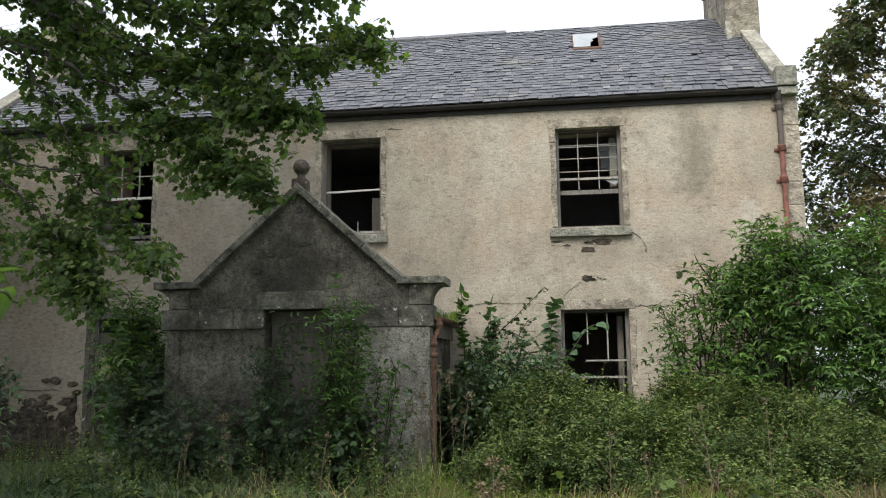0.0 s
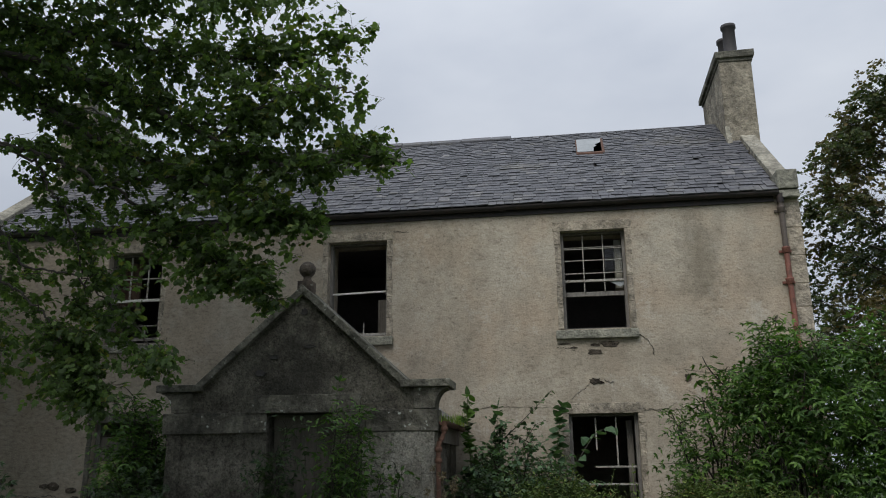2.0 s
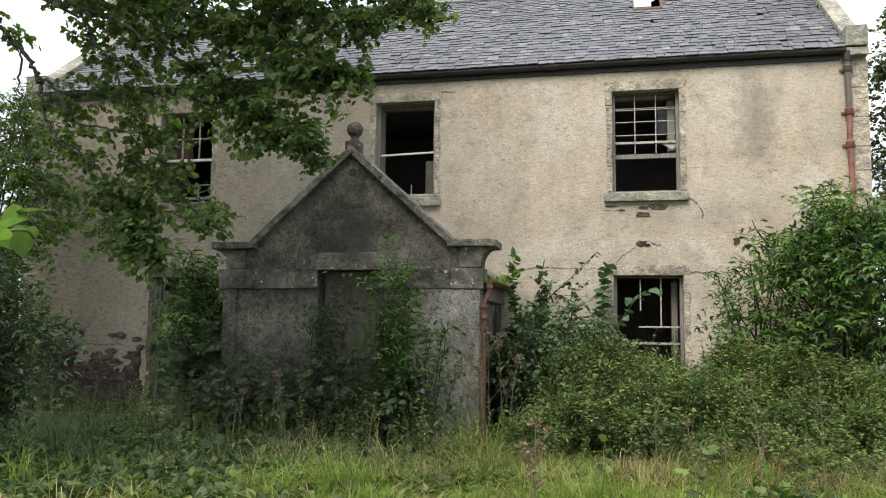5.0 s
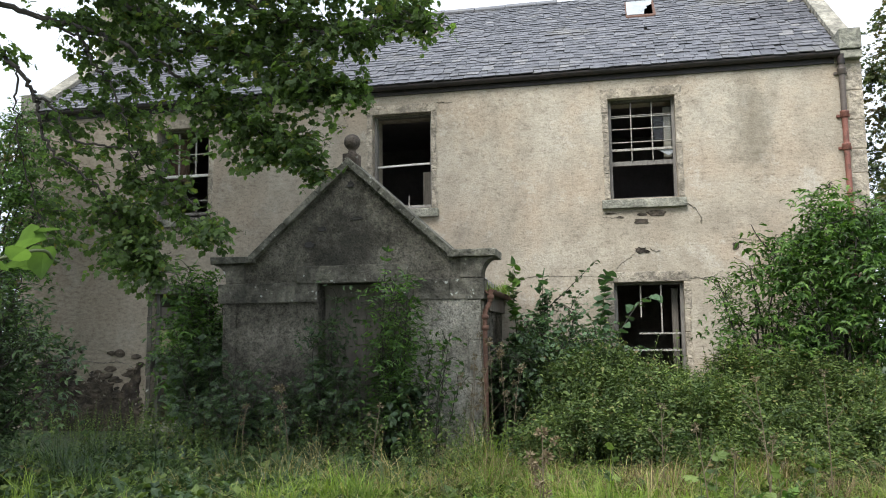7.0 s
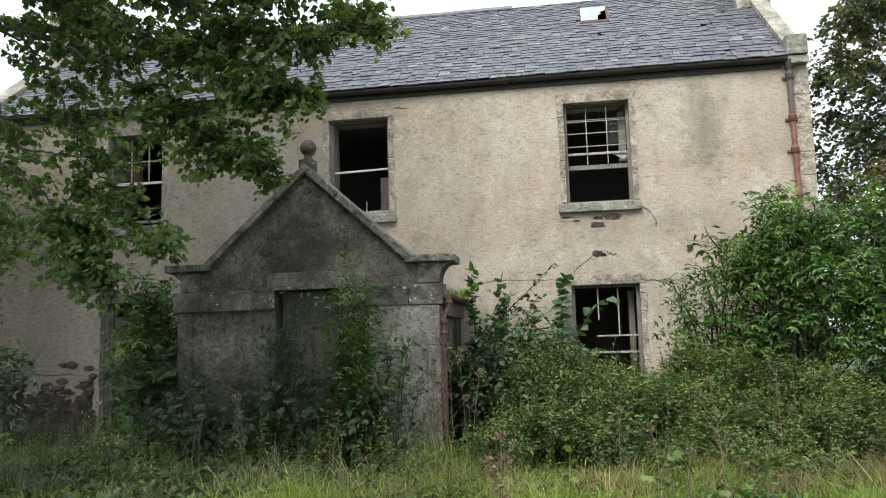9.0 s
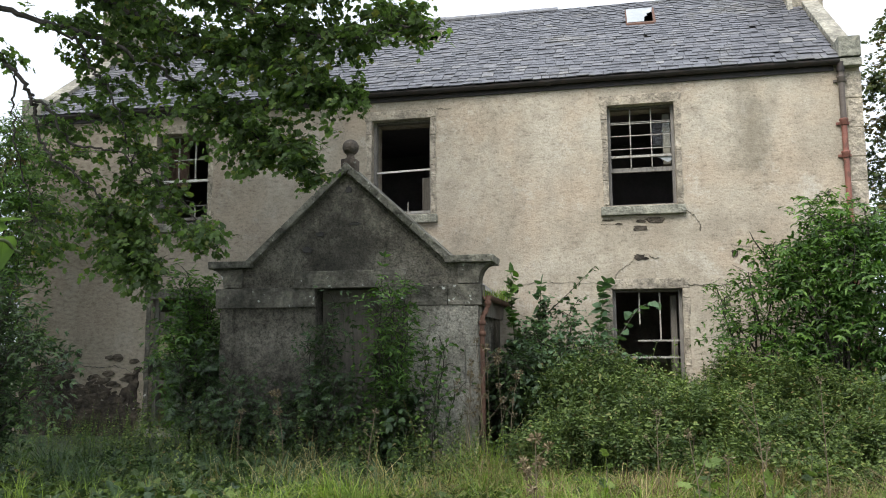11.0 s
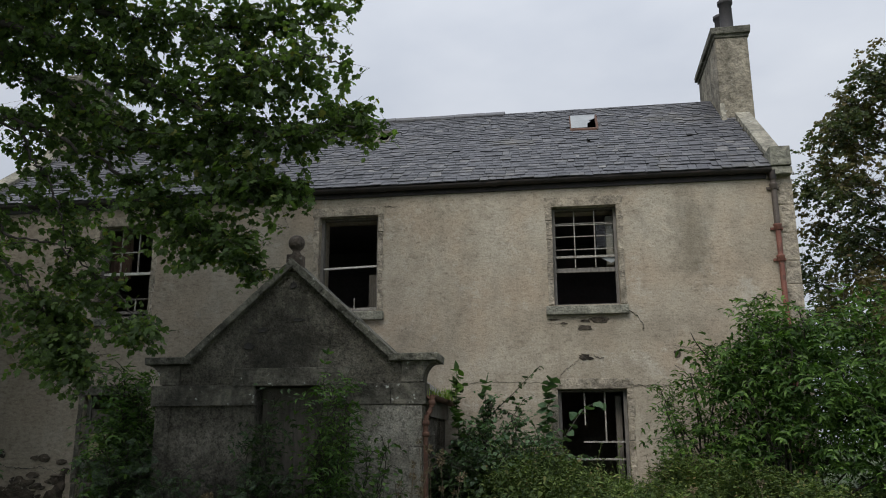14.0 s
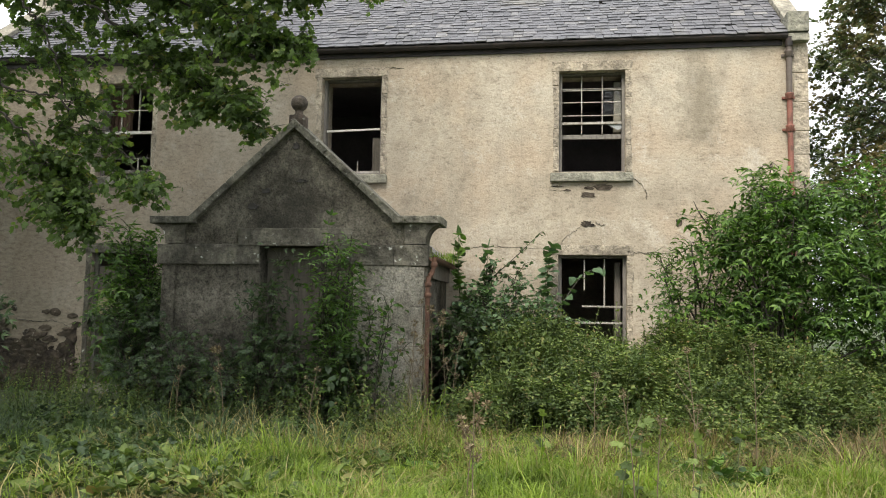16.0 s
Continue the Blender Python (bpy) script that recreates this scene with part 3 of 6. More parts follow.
def wall_with_openings(x0, x1, y0, y1, z0, z1, holes, step=0.35):
    """A thick wall, cut through, with its reveals."""
    b = bmesh.new()
    xs = sorted({x0, x1, *(h[0] for h in holes), *(h[1] for h in holes)})
    zs = sorted({z0, z1, *(h[2] for h in holes), *(h[3] for h in holes)})

    def fine(a):
        out = []
        for p, q in zip(a, a[1:]):
            k = max(1, round((q - p) / step))
            out += [p + (q - p) * i / k for i in range(k)]
        return out + [a[-1]]

    xs, zs = fine(xs), fine(zs)
    inside = lambda x, z: any(h[0] < x < h[1] and h[2] < z < h[3] for h in holes)
    verts = {}

    def v(i, j, k):
        if (i, j, k) not in verts:
            x, z, y = xs[i], zs[j], (y0, y1)[k]
            on = any(h[0] - 0.01 <= x <= h[1] + 0.01 and h[2] - 0.01 <= z <= h[3] + 0.01 for h in holes)
            if k == 0 and not on and 0 < i < len(xs) - 1:
                y += 0.018 * noise.noise((x * 0.8, z * 0.8, 3)) - 0.004
            verts[i, j, k] = b.verts.new((x, y, z))
        return verts[i, j, k]

    solid = lambda i, j: 0 <= i < len(xs) - 1 and 0 <= j < len(zs) - 1 and not inside((xs[i] + xs[i + 1]) / 2, (zs[j] + zs[j + 1]) / 2)
    for i in range(len(xs) - 1):
        for j in range(len(zs) - 1):
            if not solid(i, j):
                continue
            b.faces.new((v(i, j, 0), v(i + 1, j, 0), v(i + 1, j + 1, 0), v(i, j + 1, 0)))
            b.faces.new((v(i, j, 1), v(i, j + 1, 1), v(i + 1, j + 1, 1), v(i + 1, j, 1)))
            for di, dj, p, q in ((-1, 0, (i, j), (i, j + 1)), (1, 0, (i + 1, j + 1), (i + 1, j)), (0, -1, (i + 1, j), (i, j)), (0, 1, (i, j + 1), (i + 1, j + 1))):
                if not solid(i + di, j + dj):
                    b.faces.new((v(*p, 0), v(*q, 0), v(*q, 1), v(*p, 1)))
    bmesh.ops.recalc_face_normals(b, faces=list(b.faces))
    return b


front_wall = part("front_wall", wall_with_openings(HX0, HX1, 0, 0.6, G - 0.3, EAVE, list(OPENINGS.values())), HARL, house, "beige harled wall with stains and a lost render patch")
part("back_wall", box_bm(HX0, HX1, HD - 0.6, HD, G - 0.3, EAVE), HARL, house)


def gable(x0, x1):
    z = lambda y: EAVE_Z + (y - EAVE_Y) * SLOPE - 0.05
    pts = [(0.6, G - 0.3), (HD - 0.6, G - 0.3), (HD - 0.6, z(0.6)), (RIDGE_Y, z(RIDGE_Y)), (0.6, z(0.6))]
    return prism_bm(pts, x0, x1, axis="x")


part("gable_wall", gable(HX1 - 0.6, HX1), HARL, house)
part("gable_wall", gable(HX0, HX0 + 0.6), HARL, house)
# bare floors inside, and unseen partitions added to keep the rooms dark
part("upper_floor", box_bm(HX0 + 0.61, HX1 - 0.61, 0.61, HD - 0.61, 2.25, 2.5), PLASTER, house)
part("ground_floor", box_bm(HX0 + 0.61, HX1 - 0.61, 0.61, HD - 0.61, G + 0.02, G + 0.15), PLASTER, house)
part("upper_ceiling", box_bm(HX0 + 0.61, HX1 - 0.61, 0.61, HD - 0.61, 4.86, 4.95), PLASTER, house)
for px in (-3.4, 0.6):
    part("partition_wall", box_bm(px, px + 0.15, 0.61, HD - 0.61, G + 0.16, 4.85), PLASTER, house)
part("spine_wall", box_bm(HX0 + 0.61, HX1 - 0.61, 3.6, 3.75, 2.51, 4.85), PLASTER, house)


# roof deck, with the two rooflight holes
HOLES = ((2.40, 2.86, 1.84, 2.50), (-1.58, -1.08, 1.80, 2.28))


def roof_z(y):
    return EAVE_Z + ((y if y <= RIDGE_Y else 2 * RIDGE_Y - y) - EAVE_Y) * SLOPE


def roof_deck():
    b = bmesh.new()
    xs = sorted({HX0 + 0.3, HX1 - 0.3, *(h[0] for h in HOLES), *(h[1] for h in HOLES)})
    ys = sorted({EAVE_Y, RIDGE_Y, *(h[2] for h in HOLES), *(h[3] for h in HOLES)})
    for i in range(len(xs) - 1):
        for j in range(len(ys) - 1):
            cx, cy = (xs[i] + xs[i + 1]) / 2, (ys[j] + ys[j + 1]) / 2
            if any(h[0] < cx < h[1] and h[2] < cy < h[3] for h in HOLES):
                continue
            b.faces.new([b.verts.new((x, y, roof_z(y) - 0.02)) for x, y in ((xs[i], ys[j]), (xs[i + 1], ys[j]), (xs[i + 1], ys[j + 1]), (xs[i], ys[j + 1]))])
    b.faces.new([b.verts.new(c) for c in ((HX0 + 0.3, RIDGE_Y, RIDGE_Z - 0.02), (HX1 - 0.3, RIDGE_Y, RIDGE_Z - 0.02), (HX1 - 0.3, 2 * RIDGE_Y - EAVE_Y, EAVE_Z - 0.02), (HX0 + 0.3, 2 * RIDGE_Y - EAVE_Y, EAVE_Z - 0.02))])
    bmesh.ops.remove_doubles(b, verts=list(b.verts), dist=0.001)
    bmesh.ops.solidify(b, geom=list(b.faces), thickness=0.03)
    return b


roof = part("roof", roof_deck(), DECK, house, "dark grey slate roof with slipped slates")


def ridge_tiles():
    x = HX0 + 0.32
    while x < 1.0:
        w = min(0.62, 1.1 - x)
        z = RIDGE_Z + 0.035 + random.uniform(-0.008, 0.008)
        part("ridge_tile", prism_bm([(2.86, z - 0.10), (3.0, z), (3.14, z - 0.10), (3.14, z - 0.075), (3.0, z + 0.028), (2.86, z - 0.075)], x, x + w - 0.012, axis="x"), SLATE, roof)
        x += w


ridge_tiles()


def skew(x0, x1):
    """Raised gable coping with its end block."""
    y0, y1, s = 0.16, 2.25, SLOPE
    n = 4
    for i in range(n):
        a, c = y0 + (y1 - y0) * i / n, y0 + (y1 - y0) * (i + 1) / n - 0.008
        b = prism_bm([(a, roof_z(a) - 0.10), (c, roof_z(c) - 0.10), (c, roof_z(c) + 0.12), (a, roof_z(a) + 0.12)], x0, x1, 0.012, axis="x")
        part("skew_stone", b, SKEW, house)
    b = prism_bm([(3.85, roof_z(3.85) - 0.10), (6.1, roof_z(6.1) - 0.10), (6.1, roof_z(6.1) + 0.12), (3.85, roof_z(3.85) + 0.12)], x0, x1, 0.012, axis="x")
    part("skew_stone", b, SKEW, house)
    part("skew_putt", box_bm(x0 - 0.02, x1 + 0.02, -0.17, 0.30, 5.06, 5.37, 0.018, 0.004), SILL, house, "square grey stone block at the eaves")
    part("skew_putt", box_bm(x0 - 0.02, x1 + 0.03, -0.14, 0.30, 4.93, 5.05, 0.015, 0.004), SILL, house)


skew(5.355, 5.615)
skew(-8.32, -7.96)


def quoins(x0, x1):
    z, k = G, 0
    while z < 4.85:
        h = min(random.uniform(0.34, 0.46), 4.92 - z)
        w = 0.26 if k % 2 else 0.20
        a, c = (x1 - w, x1 + 0.012) if x1 > 0 else (x0 - 0.012, x0 + w)
        part("corner_stone", box_bm(a, c, -0.014, 0.5, z + 0.006, z + h - 0.006, 0.012, 0.004), MARGIN, house)
        z += h
        k += 1


quoins(HX0, HX1)


def chimney(x0, x1, pots):
    ch = part("chimney", box_bm(x0, x1, 2.0, 4.0, 6.3, 8.34, 0.02, 0.006), STACK, house, "grey-brown rendered chimney stack")
    part("cap_course", box_bm(x0 - 0.025, x1 + 0.025, 1.975, 4.025, 8.345, 8.41, 0.012, 0.004), COPING, ch)
    part("cap", box_bm(x0 - 0.075, x1 + 0.06, 1.925, 4.075, 8.41, 8.54, 0.02, 0.008), COPING, ch)
    part("skirt", prism_bm([(1.86, roof_z(1.86) + 0.0), (2.0, roof_z(2.0) + 0.32), (2.0, roof_z(2.0))], x0 - 0.02, x0 + 0.07, 0.01, axis="x"), SKEW, ch)
    for py, r, h in pots:
        cx = (x0 + x1) / 2 + 0.02
        prof = [(r * 0.9, 8.50), (r * 0.92, 8.62), (r * 0.82, 8.66), (r * 0.78, 8.5 + h * 0.9), (r * 0.95, 8.5 + h * 0.92), (r * 0.95, 8.5 + h), (r * 0.72, 8.5 + h), (r * 0.70, 8.5 + h * 0.7)]
        part("chimney_pot", lathe_bm(prof, cx, py, 18), POT, ch, smooth=True)


chimney(5.12, 5.70, ((2.35, 0.15, 0.78), (2.85, 0.15, 0.74), (3.45, 0.15, 0.52)))
chimney(-8.32, -7.71, ((2.5, 0.15, 0.5), (3.4, 0.15, 0.5)))


def gutter():
    """Half-round iron gutter in lengths with sockets, on a dark eaves board."""
    # The board's black colour stands in for the shadow under the gutter.
    part("eaves_board", box_bm(HX0 + 0.3, HX1 - 0.36, -0.035, -0.004, 4.90, 5.04), IRON, house)
    x = HX0 + 0.3
    while x < HX1 - 0.4:
        x2 = min(x + 1.83, HX1 - 0.30)
        sag = random.uniform(-0.008, 0.004)
        for a, c, r in ((x, x2, 0.062), (x2 - 0.09, x2, 0.072)):
            ring = [(-0.10 + r * math.cos(t), 5.035 + sag + r * math.sin(t)) for t in np.linspace(math.pi, 2 * math.pi, 9)]
            ring += [(-0.10 + (r - 0.008) * math.cos(t), 5.035 + sag + (r - 0.008) * math.sin(t)) for t in np.linspace(2 * math.pi, math.pi, 9)]
            part("gutter_length", prism_bm(ring, a, c, axis="x"), IRON, house)
        x = x2


gutter()


def tube_part(name, line, r, material, parent, label="", sides=14):
    s = Soup()
    s.tube(line, r, r, sides)
    return s.build(name, material, parent, label, True)


def downpipe():
    x, y = 5.36, -0.09
    dp = tube_part("downpipe", [(x, y, 4.96), (x, y, 4.5), (x, y, 4.16)], 0.042, GREYPIPE, house, "cast-iron downpipe, grey above and red oxide below")
    tube_part("hopper_neck", [(x, y - 0.01, 5.0), (x, y, 4.86)], 0.055, IRON, dp)
    tube_part("lower_length", [(x, y, 4.16), (x + 0.01, y, 2.2), (x + 0.02, y, G)], 0.040, RED, dp, "red oxide painted lower length")
    for z, m in ((4.74, GREYPIPE), (4.10, RED), (3.62, RED), (1.7, RED)):
        part("collar", lathe_bm([(0.05, z - 0.045), (0.056, z - 0.04), (0.056, z + 0.02), (0.062, z + 0.03), (0.062, z + 0.05), (0.05, z + 0.055)], x, y, 16), m, dp, smooth=True)
        part("bracket", box_bm(x - 0.09, x + 0.09, -0.03, 0.004, z - 0.02, z + 0.02, 0.004), m, dp)


downpipe()


def surround(key, sill=True, parent=house, stone=MARGIN):
    """Dressed margins round an opening: lintel, jamb stones and sill."""
    x0, x1, z0, z1 = OPENINGS[key]
    w = 0.10
    part("lintel", box_bm(x0 - w - 0.02, x1 + w + 0.01, -0.012, 0.30, z1, z1 + 0.155, 0.012, 0.004), stone, parent, "weathered stone lintel")
    for side in (0, 1):
        z, k = z0, side
        while z < z1 - 0.02:
            h = min(random.uniform(0.26, 0.42), z1 - z)
            if z1 - z - h < 0.12:
                h = z1 - z
            ww = w * random.uniform(0.85, 1.05)
            a, c = (x0 - ww, x0) if side == 0 else (x1, x1 + ww)
            part("jamb_stone", box_bm(a, c, -0.010 - random.uniform(0, 0.006), 0.20, z + 0.004, z + h - 0.004, 0.010, 0.003), stone, parent)
            z += h
            k += 1
    if sill:
        part("window_sill", box_bm(x0 - 0.13, x1 + 0.115, -0.085, 0.25, z0 - 0.155, z0 - 0.02, 0.014, 0.005), SILL, parent, "grey-green stone sill")


for k in "ACRL":
    surround(k)
surround("D", sill=False, stone=PORCH_DRESSED)
part("door_step", box_bm(-5.85, -4.55, -0.18, 0.3, -0.56, -0.44, 0.015, 0.005), SILL, house, "pale worn stone step")


def bar(parent, name, x0, x1, z0, z1, y=0.16, d=0.025, material=None, rough=0.001):
    return part(name, box_bm(x0, x1, y, y + d, z0, z1, 0.003, rough), material or PAINT, parent)


def case(win, key, y=0.13, w=0.045):
    """The box frame of a sash window."""
    x0, x1, z0, z1 = OPENINGS[key]
    fr = part("window_frame", box_bm(x0, x0 + w, y, y + 0.12, z0, z1, 0.004), FRAMEP, win, "flaking painted sash frame")
    part("window_frame", box_bm(x1 - w, x1, y, y + 0.12, z0, z1, 0.004), FRAMEP, win)
    part("window_frame", box_bm(x0 + w, x1 - w, y, y + 0.12, z1 - 0.035, z1, 0.004), BOARD, win)
    part("window_frame", box_bm(x0 + w, x1 - w, y - 0.02, y + 0.14, z0, z0 + 0.03, 0.004), FRAMEP, win)
    return fr


# upper window with both sashes, most panes gone
win_r = tagged(new("window_1"), "broken sash window with white bars and missing panes", "window", kind="structure")
case(win_r, "R")
for x in (2.345, 2.66):
    bar(win_r, "glazing_bar", x - 0.008, x + 0.008, 3.64, 4.56, 0.16, 0.028)
for z, y in ((4.335, 0.16), (4.155, 0.20), (3.945, 0.20), (4.37, 0.20)):
    bar(win_r, "glazing_bar", 2.045, 2.955, z - 0.007, z + 0.007, y, 0.025)
bar(win_r, "meeting_rail", 2.045, 2.955, 3.795, 3.832, 0.15, 0.04)
bar(win_r, "bottom_rail", 2.045, 2.955, 3.57, 3.64, 0.19, 0.04, FRAMEP)
raw("glass_shard", [(2.74, 0.175, 3.79), (2.955, 0.175, 3.80), (2.955, 0.175, 3.735), (2.90, 0.175, 3.70), (2.74, 0.179, 3.79), (2.955, 0.179, 3.80), (2.955, 0.179, 3.735), (2.90, 0.179, 3.70)],
    [(0, 1, 2, 3), (7, 6, 5, 4), (0, 4, 5, 1), (1, 5, 6, 2), (2, 6, 7, 3), (3, 7, 4, 0)], MILKY, win_r, "torn white shard hanging in the sash")
raw("pane", [(2.68, 0.186, 3.96), (2.955, 0.186, 3.96), (2.955, 0.186, 4.32), (2.68, 0.186, 4.32)], [(0, 1, 2, 3)], GLASS, win_r).visible_shadow = False
part("shutter", box_bm(2.84, 2.95, 0.30, 0.50, 3.70, 4.50, 0.006), SHUTTER, win_r, "pale folded shutter inside the reveal")

# middle upper window, sash gone but for one rail
win_c = tagged(new("window_2"), "gutted sash window with one white meeting rail", "window", kind="structure")
case(win_c, "C")
mr = bar(win_c, "meeting_rail", -1.755, -0.855, -0.015, 0.015, 0.16, 0.04, WHITEP)
mr.matrix_basis = pose(0, 0, 3.805, 0, -1.6, 0)
part("inner_panel", box_bm(-1.08, -0.88, 0.55, 0.58, 3.03, 3.72, 0.005), BOARD, win_c, "grey board leaning in the room")
bar(win_c, "broken_bar", -1.24, -1.222, 3.05, 3.26, 0.18, 0.02)
bar(win_c, "bottom_rail", -1.755, -0.855, 3.055, 3.10, 0.17, 0.04)

# left upper window, half behind the tree
win_a = tagged(new("window_3"), "broken sash window with a brown curtain remnant", "window", kind="structure")
case(win_a, "A")
for x in (-5.37, -5.05):
    bar(win_a, "glazing_bar", x - 0.011, x + 0.011, 3.8, 4.56)
bar(win_a, "glazing_bar", -5.655, -4.765, 4.16, 4.18)
bar(win_a, "meeting_rail", -5.655, -4.765, 3.77, 3.815, 0.16, 0.04, WHITEP)
bar(win_a, "bottom_rail", -5.655, -4.765, 3.10, 3.15, 0.18, 0.04, FRAMEP)
bar(win_a, "glazing_bar", -5.05, -5.028, 3.15, 3.36)
bar(win_a, "glazing_bar", -5.655, -4.765, 3.34, 3.36, 0.16, 0.025, FRAMEP)
cb = bmesh.new()
bmesh.ops.create_grid(cb, x_segments=14, y_segments=6, size=0.5)
for v in cb.verts:
    u, w = v.co.x, v.co.y
    v.co = Vector((-5.46 + u * 0.38, 0.34 + 0.03 * math.sin(u * 26) + 0.01 * math.sin(w * 9), 4.12 + w * 0.75))
part("curtain", cb, CURTAIN, win_a, "faded brown curtain remnant", True)

# lower window
win_l = tagged(new("window_4"), "broken ground-floor sash window above the nettles", "window", kind="structure")
case(win_l, "L", w=0.05)
bar(win_l, "glazing_bar", 2.385, 2.405, 1.22, 1.70)
bar(win_l, "glazing_bar", 2.685, 2.708, 0.97, 1.70)
bar(win_l, "meeting_rail", 2.36, 2.97, 0.962, 0.988, 0.16, 0.045)
bar(win_l, "bottom_rail", 2.05, 2.97, 0.71, 0.74, 0.19, 0.045)
part("shutter", box_bm(2.86, 2.95, 0.36, 0.52, 0.4, 1.66, 0.006), BOARD, win_l, "stained folded shutter inside the reveal")

# boarded side opening
door_d = tagged(new("door_1"), "boarded side doorway with stained plywood", "door", kind="structure")
part("door_frame", box_bm(-5.70, -5.635, 0.12, 0.24, -0.43, 1.74, 0.004), FRAMEP, door_d)
part("door_frame", box_bm(-4.765, -4.70, 0.12, 0.24, -0.43, 1.74, 0.004), FRAMEP, door_d)
part("plywood_sheet", box_bm(-5.633, -4.767, 0.15, 0.17, 0.72, 1.13, 0.002), PLY, door_d, "yellowish stained plywood sheet")
part("plywood_sheet", box_bm(-5.633, -4.767, 0.16, 0.18, 1.14, 1.52, 0.002), BOARD, door_d, "brown weathered board")
part("rail", box_bm(-5.633, -4.767, 0.14, 0.19, 0.30, 0.36, 0.003), BOARD, door_d)


def rooflight(h, glazed):
    x0, x1, y0, y1 = h
    rl = thing("rooflight", "small iron rooflight with a cracked white pane" if glazed else "empty rusted rooflight frame open to the attic", "rooflight", "rooflights")
    up = 0.055

    def rail(xa, xb, ya, yb, m=RUST if glazed else BOARD, t=up):
        b = bmesh.new()
        vs = [b.verts.new((x, y, roof_z(y) + o)) for o in (-0.03, t) for x, y in ((xa, ya), (xb, ya), (xb, yb), (xa, yb))]
        for q in ((3, 2, 1, 0), (4, 5, 6, 7), (0, 1, 5, 4), (1, 2, 6, 5), (2, 3, 7, 6), (3, 0, 4, 7)):
            b.faces.new([vs[i] for i in q])
        return part("frame_rail", b, m, rl)

    rail(x0 - 0.03, x0 + 0.012, y0, y1)
    rail(x1 - 0.012, x1 + 0.03, y0, y1)
    rail(x0 - 0.03, x1 + 0.03, y0 - 0.06, y0)
    rail(x0 - 0.03, x1 + 0.03, y1, y1 + 0.03)
    z = lambda y: roof_z(y) + 0.06
    if glazed:
        xm, ym = x0 + 0.30, (y0 + y1) / 2
        pts = [(x0 - 0.01, y0), (x0 + 0.29, y0), (x0 + 0.30, ym - 0.12), (x0 + 0.36, ym - 0.05), (x0 + 0.33, ym + 0.02), (x1 - 0.02, ym + 0.12), (x1, y1), (x0 - 0.01, y1)]
        v = [(x, y, z(y)) for x, y in pts] + [(x, y, z(y) + 0.006) for x, y in pts]
        k = len(pts)
        raw("pane", v, [tuple(range(k))[::-1], tuple(range(k, 2 * k))] + [(i, (i + 1) % k, k + (i + 1) % k, k + i) for i in range(k)], MILKY, rl, "broken milky pane")
    else:
        rail((x0 + x1) / 2 - 0.02, (x0 + x1) / 2 + 0.02, y0, y1, SHUTTER, 0.02)
        rail(x0 + 0.08, x0 + 0.11, y0, y1, BOARD, 0.0)


rooflight(HOLES[0], True)
rooflight(HOLES[1], False)


# ---------- wall scars: fallen render with stone behind, cracks ----------
def scar(cx, cz, w, h, material, seed=1, square=1.0, n=17, y=0.0, parent=None, name="bare_stone"):
    """A ragged hole in the render with the stone behind showing."""
    r = random.Random(seed)
    ring = []
    for i in range(n):
        a = 2 * math.pi * (i + r.uniform(-0.3, 0.3)) / n
        c, s = math.cos(a), math.sin(a)
        k = r.uniform(0.62, 1.12)
        ring.append((cx + w / 2 * math.copysign(abs(c) ** square, c) * k, cz + h / 2 * math.copysign(abs(s) ** square, s) * r.uniform(0.6, 1.15)))
    b = bmesh.new()
    f = [b.verts.new((x, y - 0.014 - r.uniform(0, 0.008), z)) for x, z in ring]
    k = [b.verts.new((x + (x - cx) * 0.14, y + 0.02, z + (z - cz) * 0.14)) for x, z in ring]
    m = b.verts.new((cx, y - 0.012, cz))
    for i in range(n):
        j = (i + 1) % n
        b.faces.new((f[i], f[j], m))
        b.faces.new((f[j], f[i], k[i], k[j]))
    bmesh.ops.recalc_face_normals(b, faces=list(b.faces))
    return part(name, b, material, parent or front_wall)


scar(2.66, 2.785, 0.27, 0.085, RUBBLE, 2, 0.45)
scar(2.46, 2.77, 0.14, 0.05, RUBBLE, 12, 0.6)
scar(2.44, 2.665, 0.21, 0.075, RUBBLE, 3, 0.5)
scar(2.42, 2.225, 0.20, 0.10, RUBBLE, 4, 0.9)
scar(2.50, 2.20, 0.12, 0.045, RUBBLE, 14)
scar(3.78, 2.24, 0.10, 0.13, RUBBLE, 5, 0.8)
scar(1.98, 2.80, 0.20, 0.022, RUBBLE, 6)
scar(2.13, 2.74, 0.13, 0.03, RUBBLE, 16)


def crack(points, w=0.010, seed=1):
    r = random.Random(seed)
    line = smooth_line([(x, -0.012, z) for x, z in points], 9)
    b = bmesh.new()
    prev = None
    for i, (x, y, z) in enumerate(line):
        x, z = x + r.uniform(-0.012, 0.012), z + r.uniform(-0.014, 0.014)
        ww = w * r.uniform(0.3, 1.1) * (0.4 if i in (0, len(line) - 1) else 1)
        cur = [b.verts.new((x, 0.012, z + ww)), b.verts.new((x, -0.0165, z)), b.verts.new((x, 0.012, z - ww))]
        if prev:
            b.faces.new((prev[0], prev[1], cur[1], cur[0]))
            b.faces.new((prev[1], prev[2], cur[2], cur[1]))
        prev = cur
    part("crack", b, DECK, front_wall, "dark crack in the render")


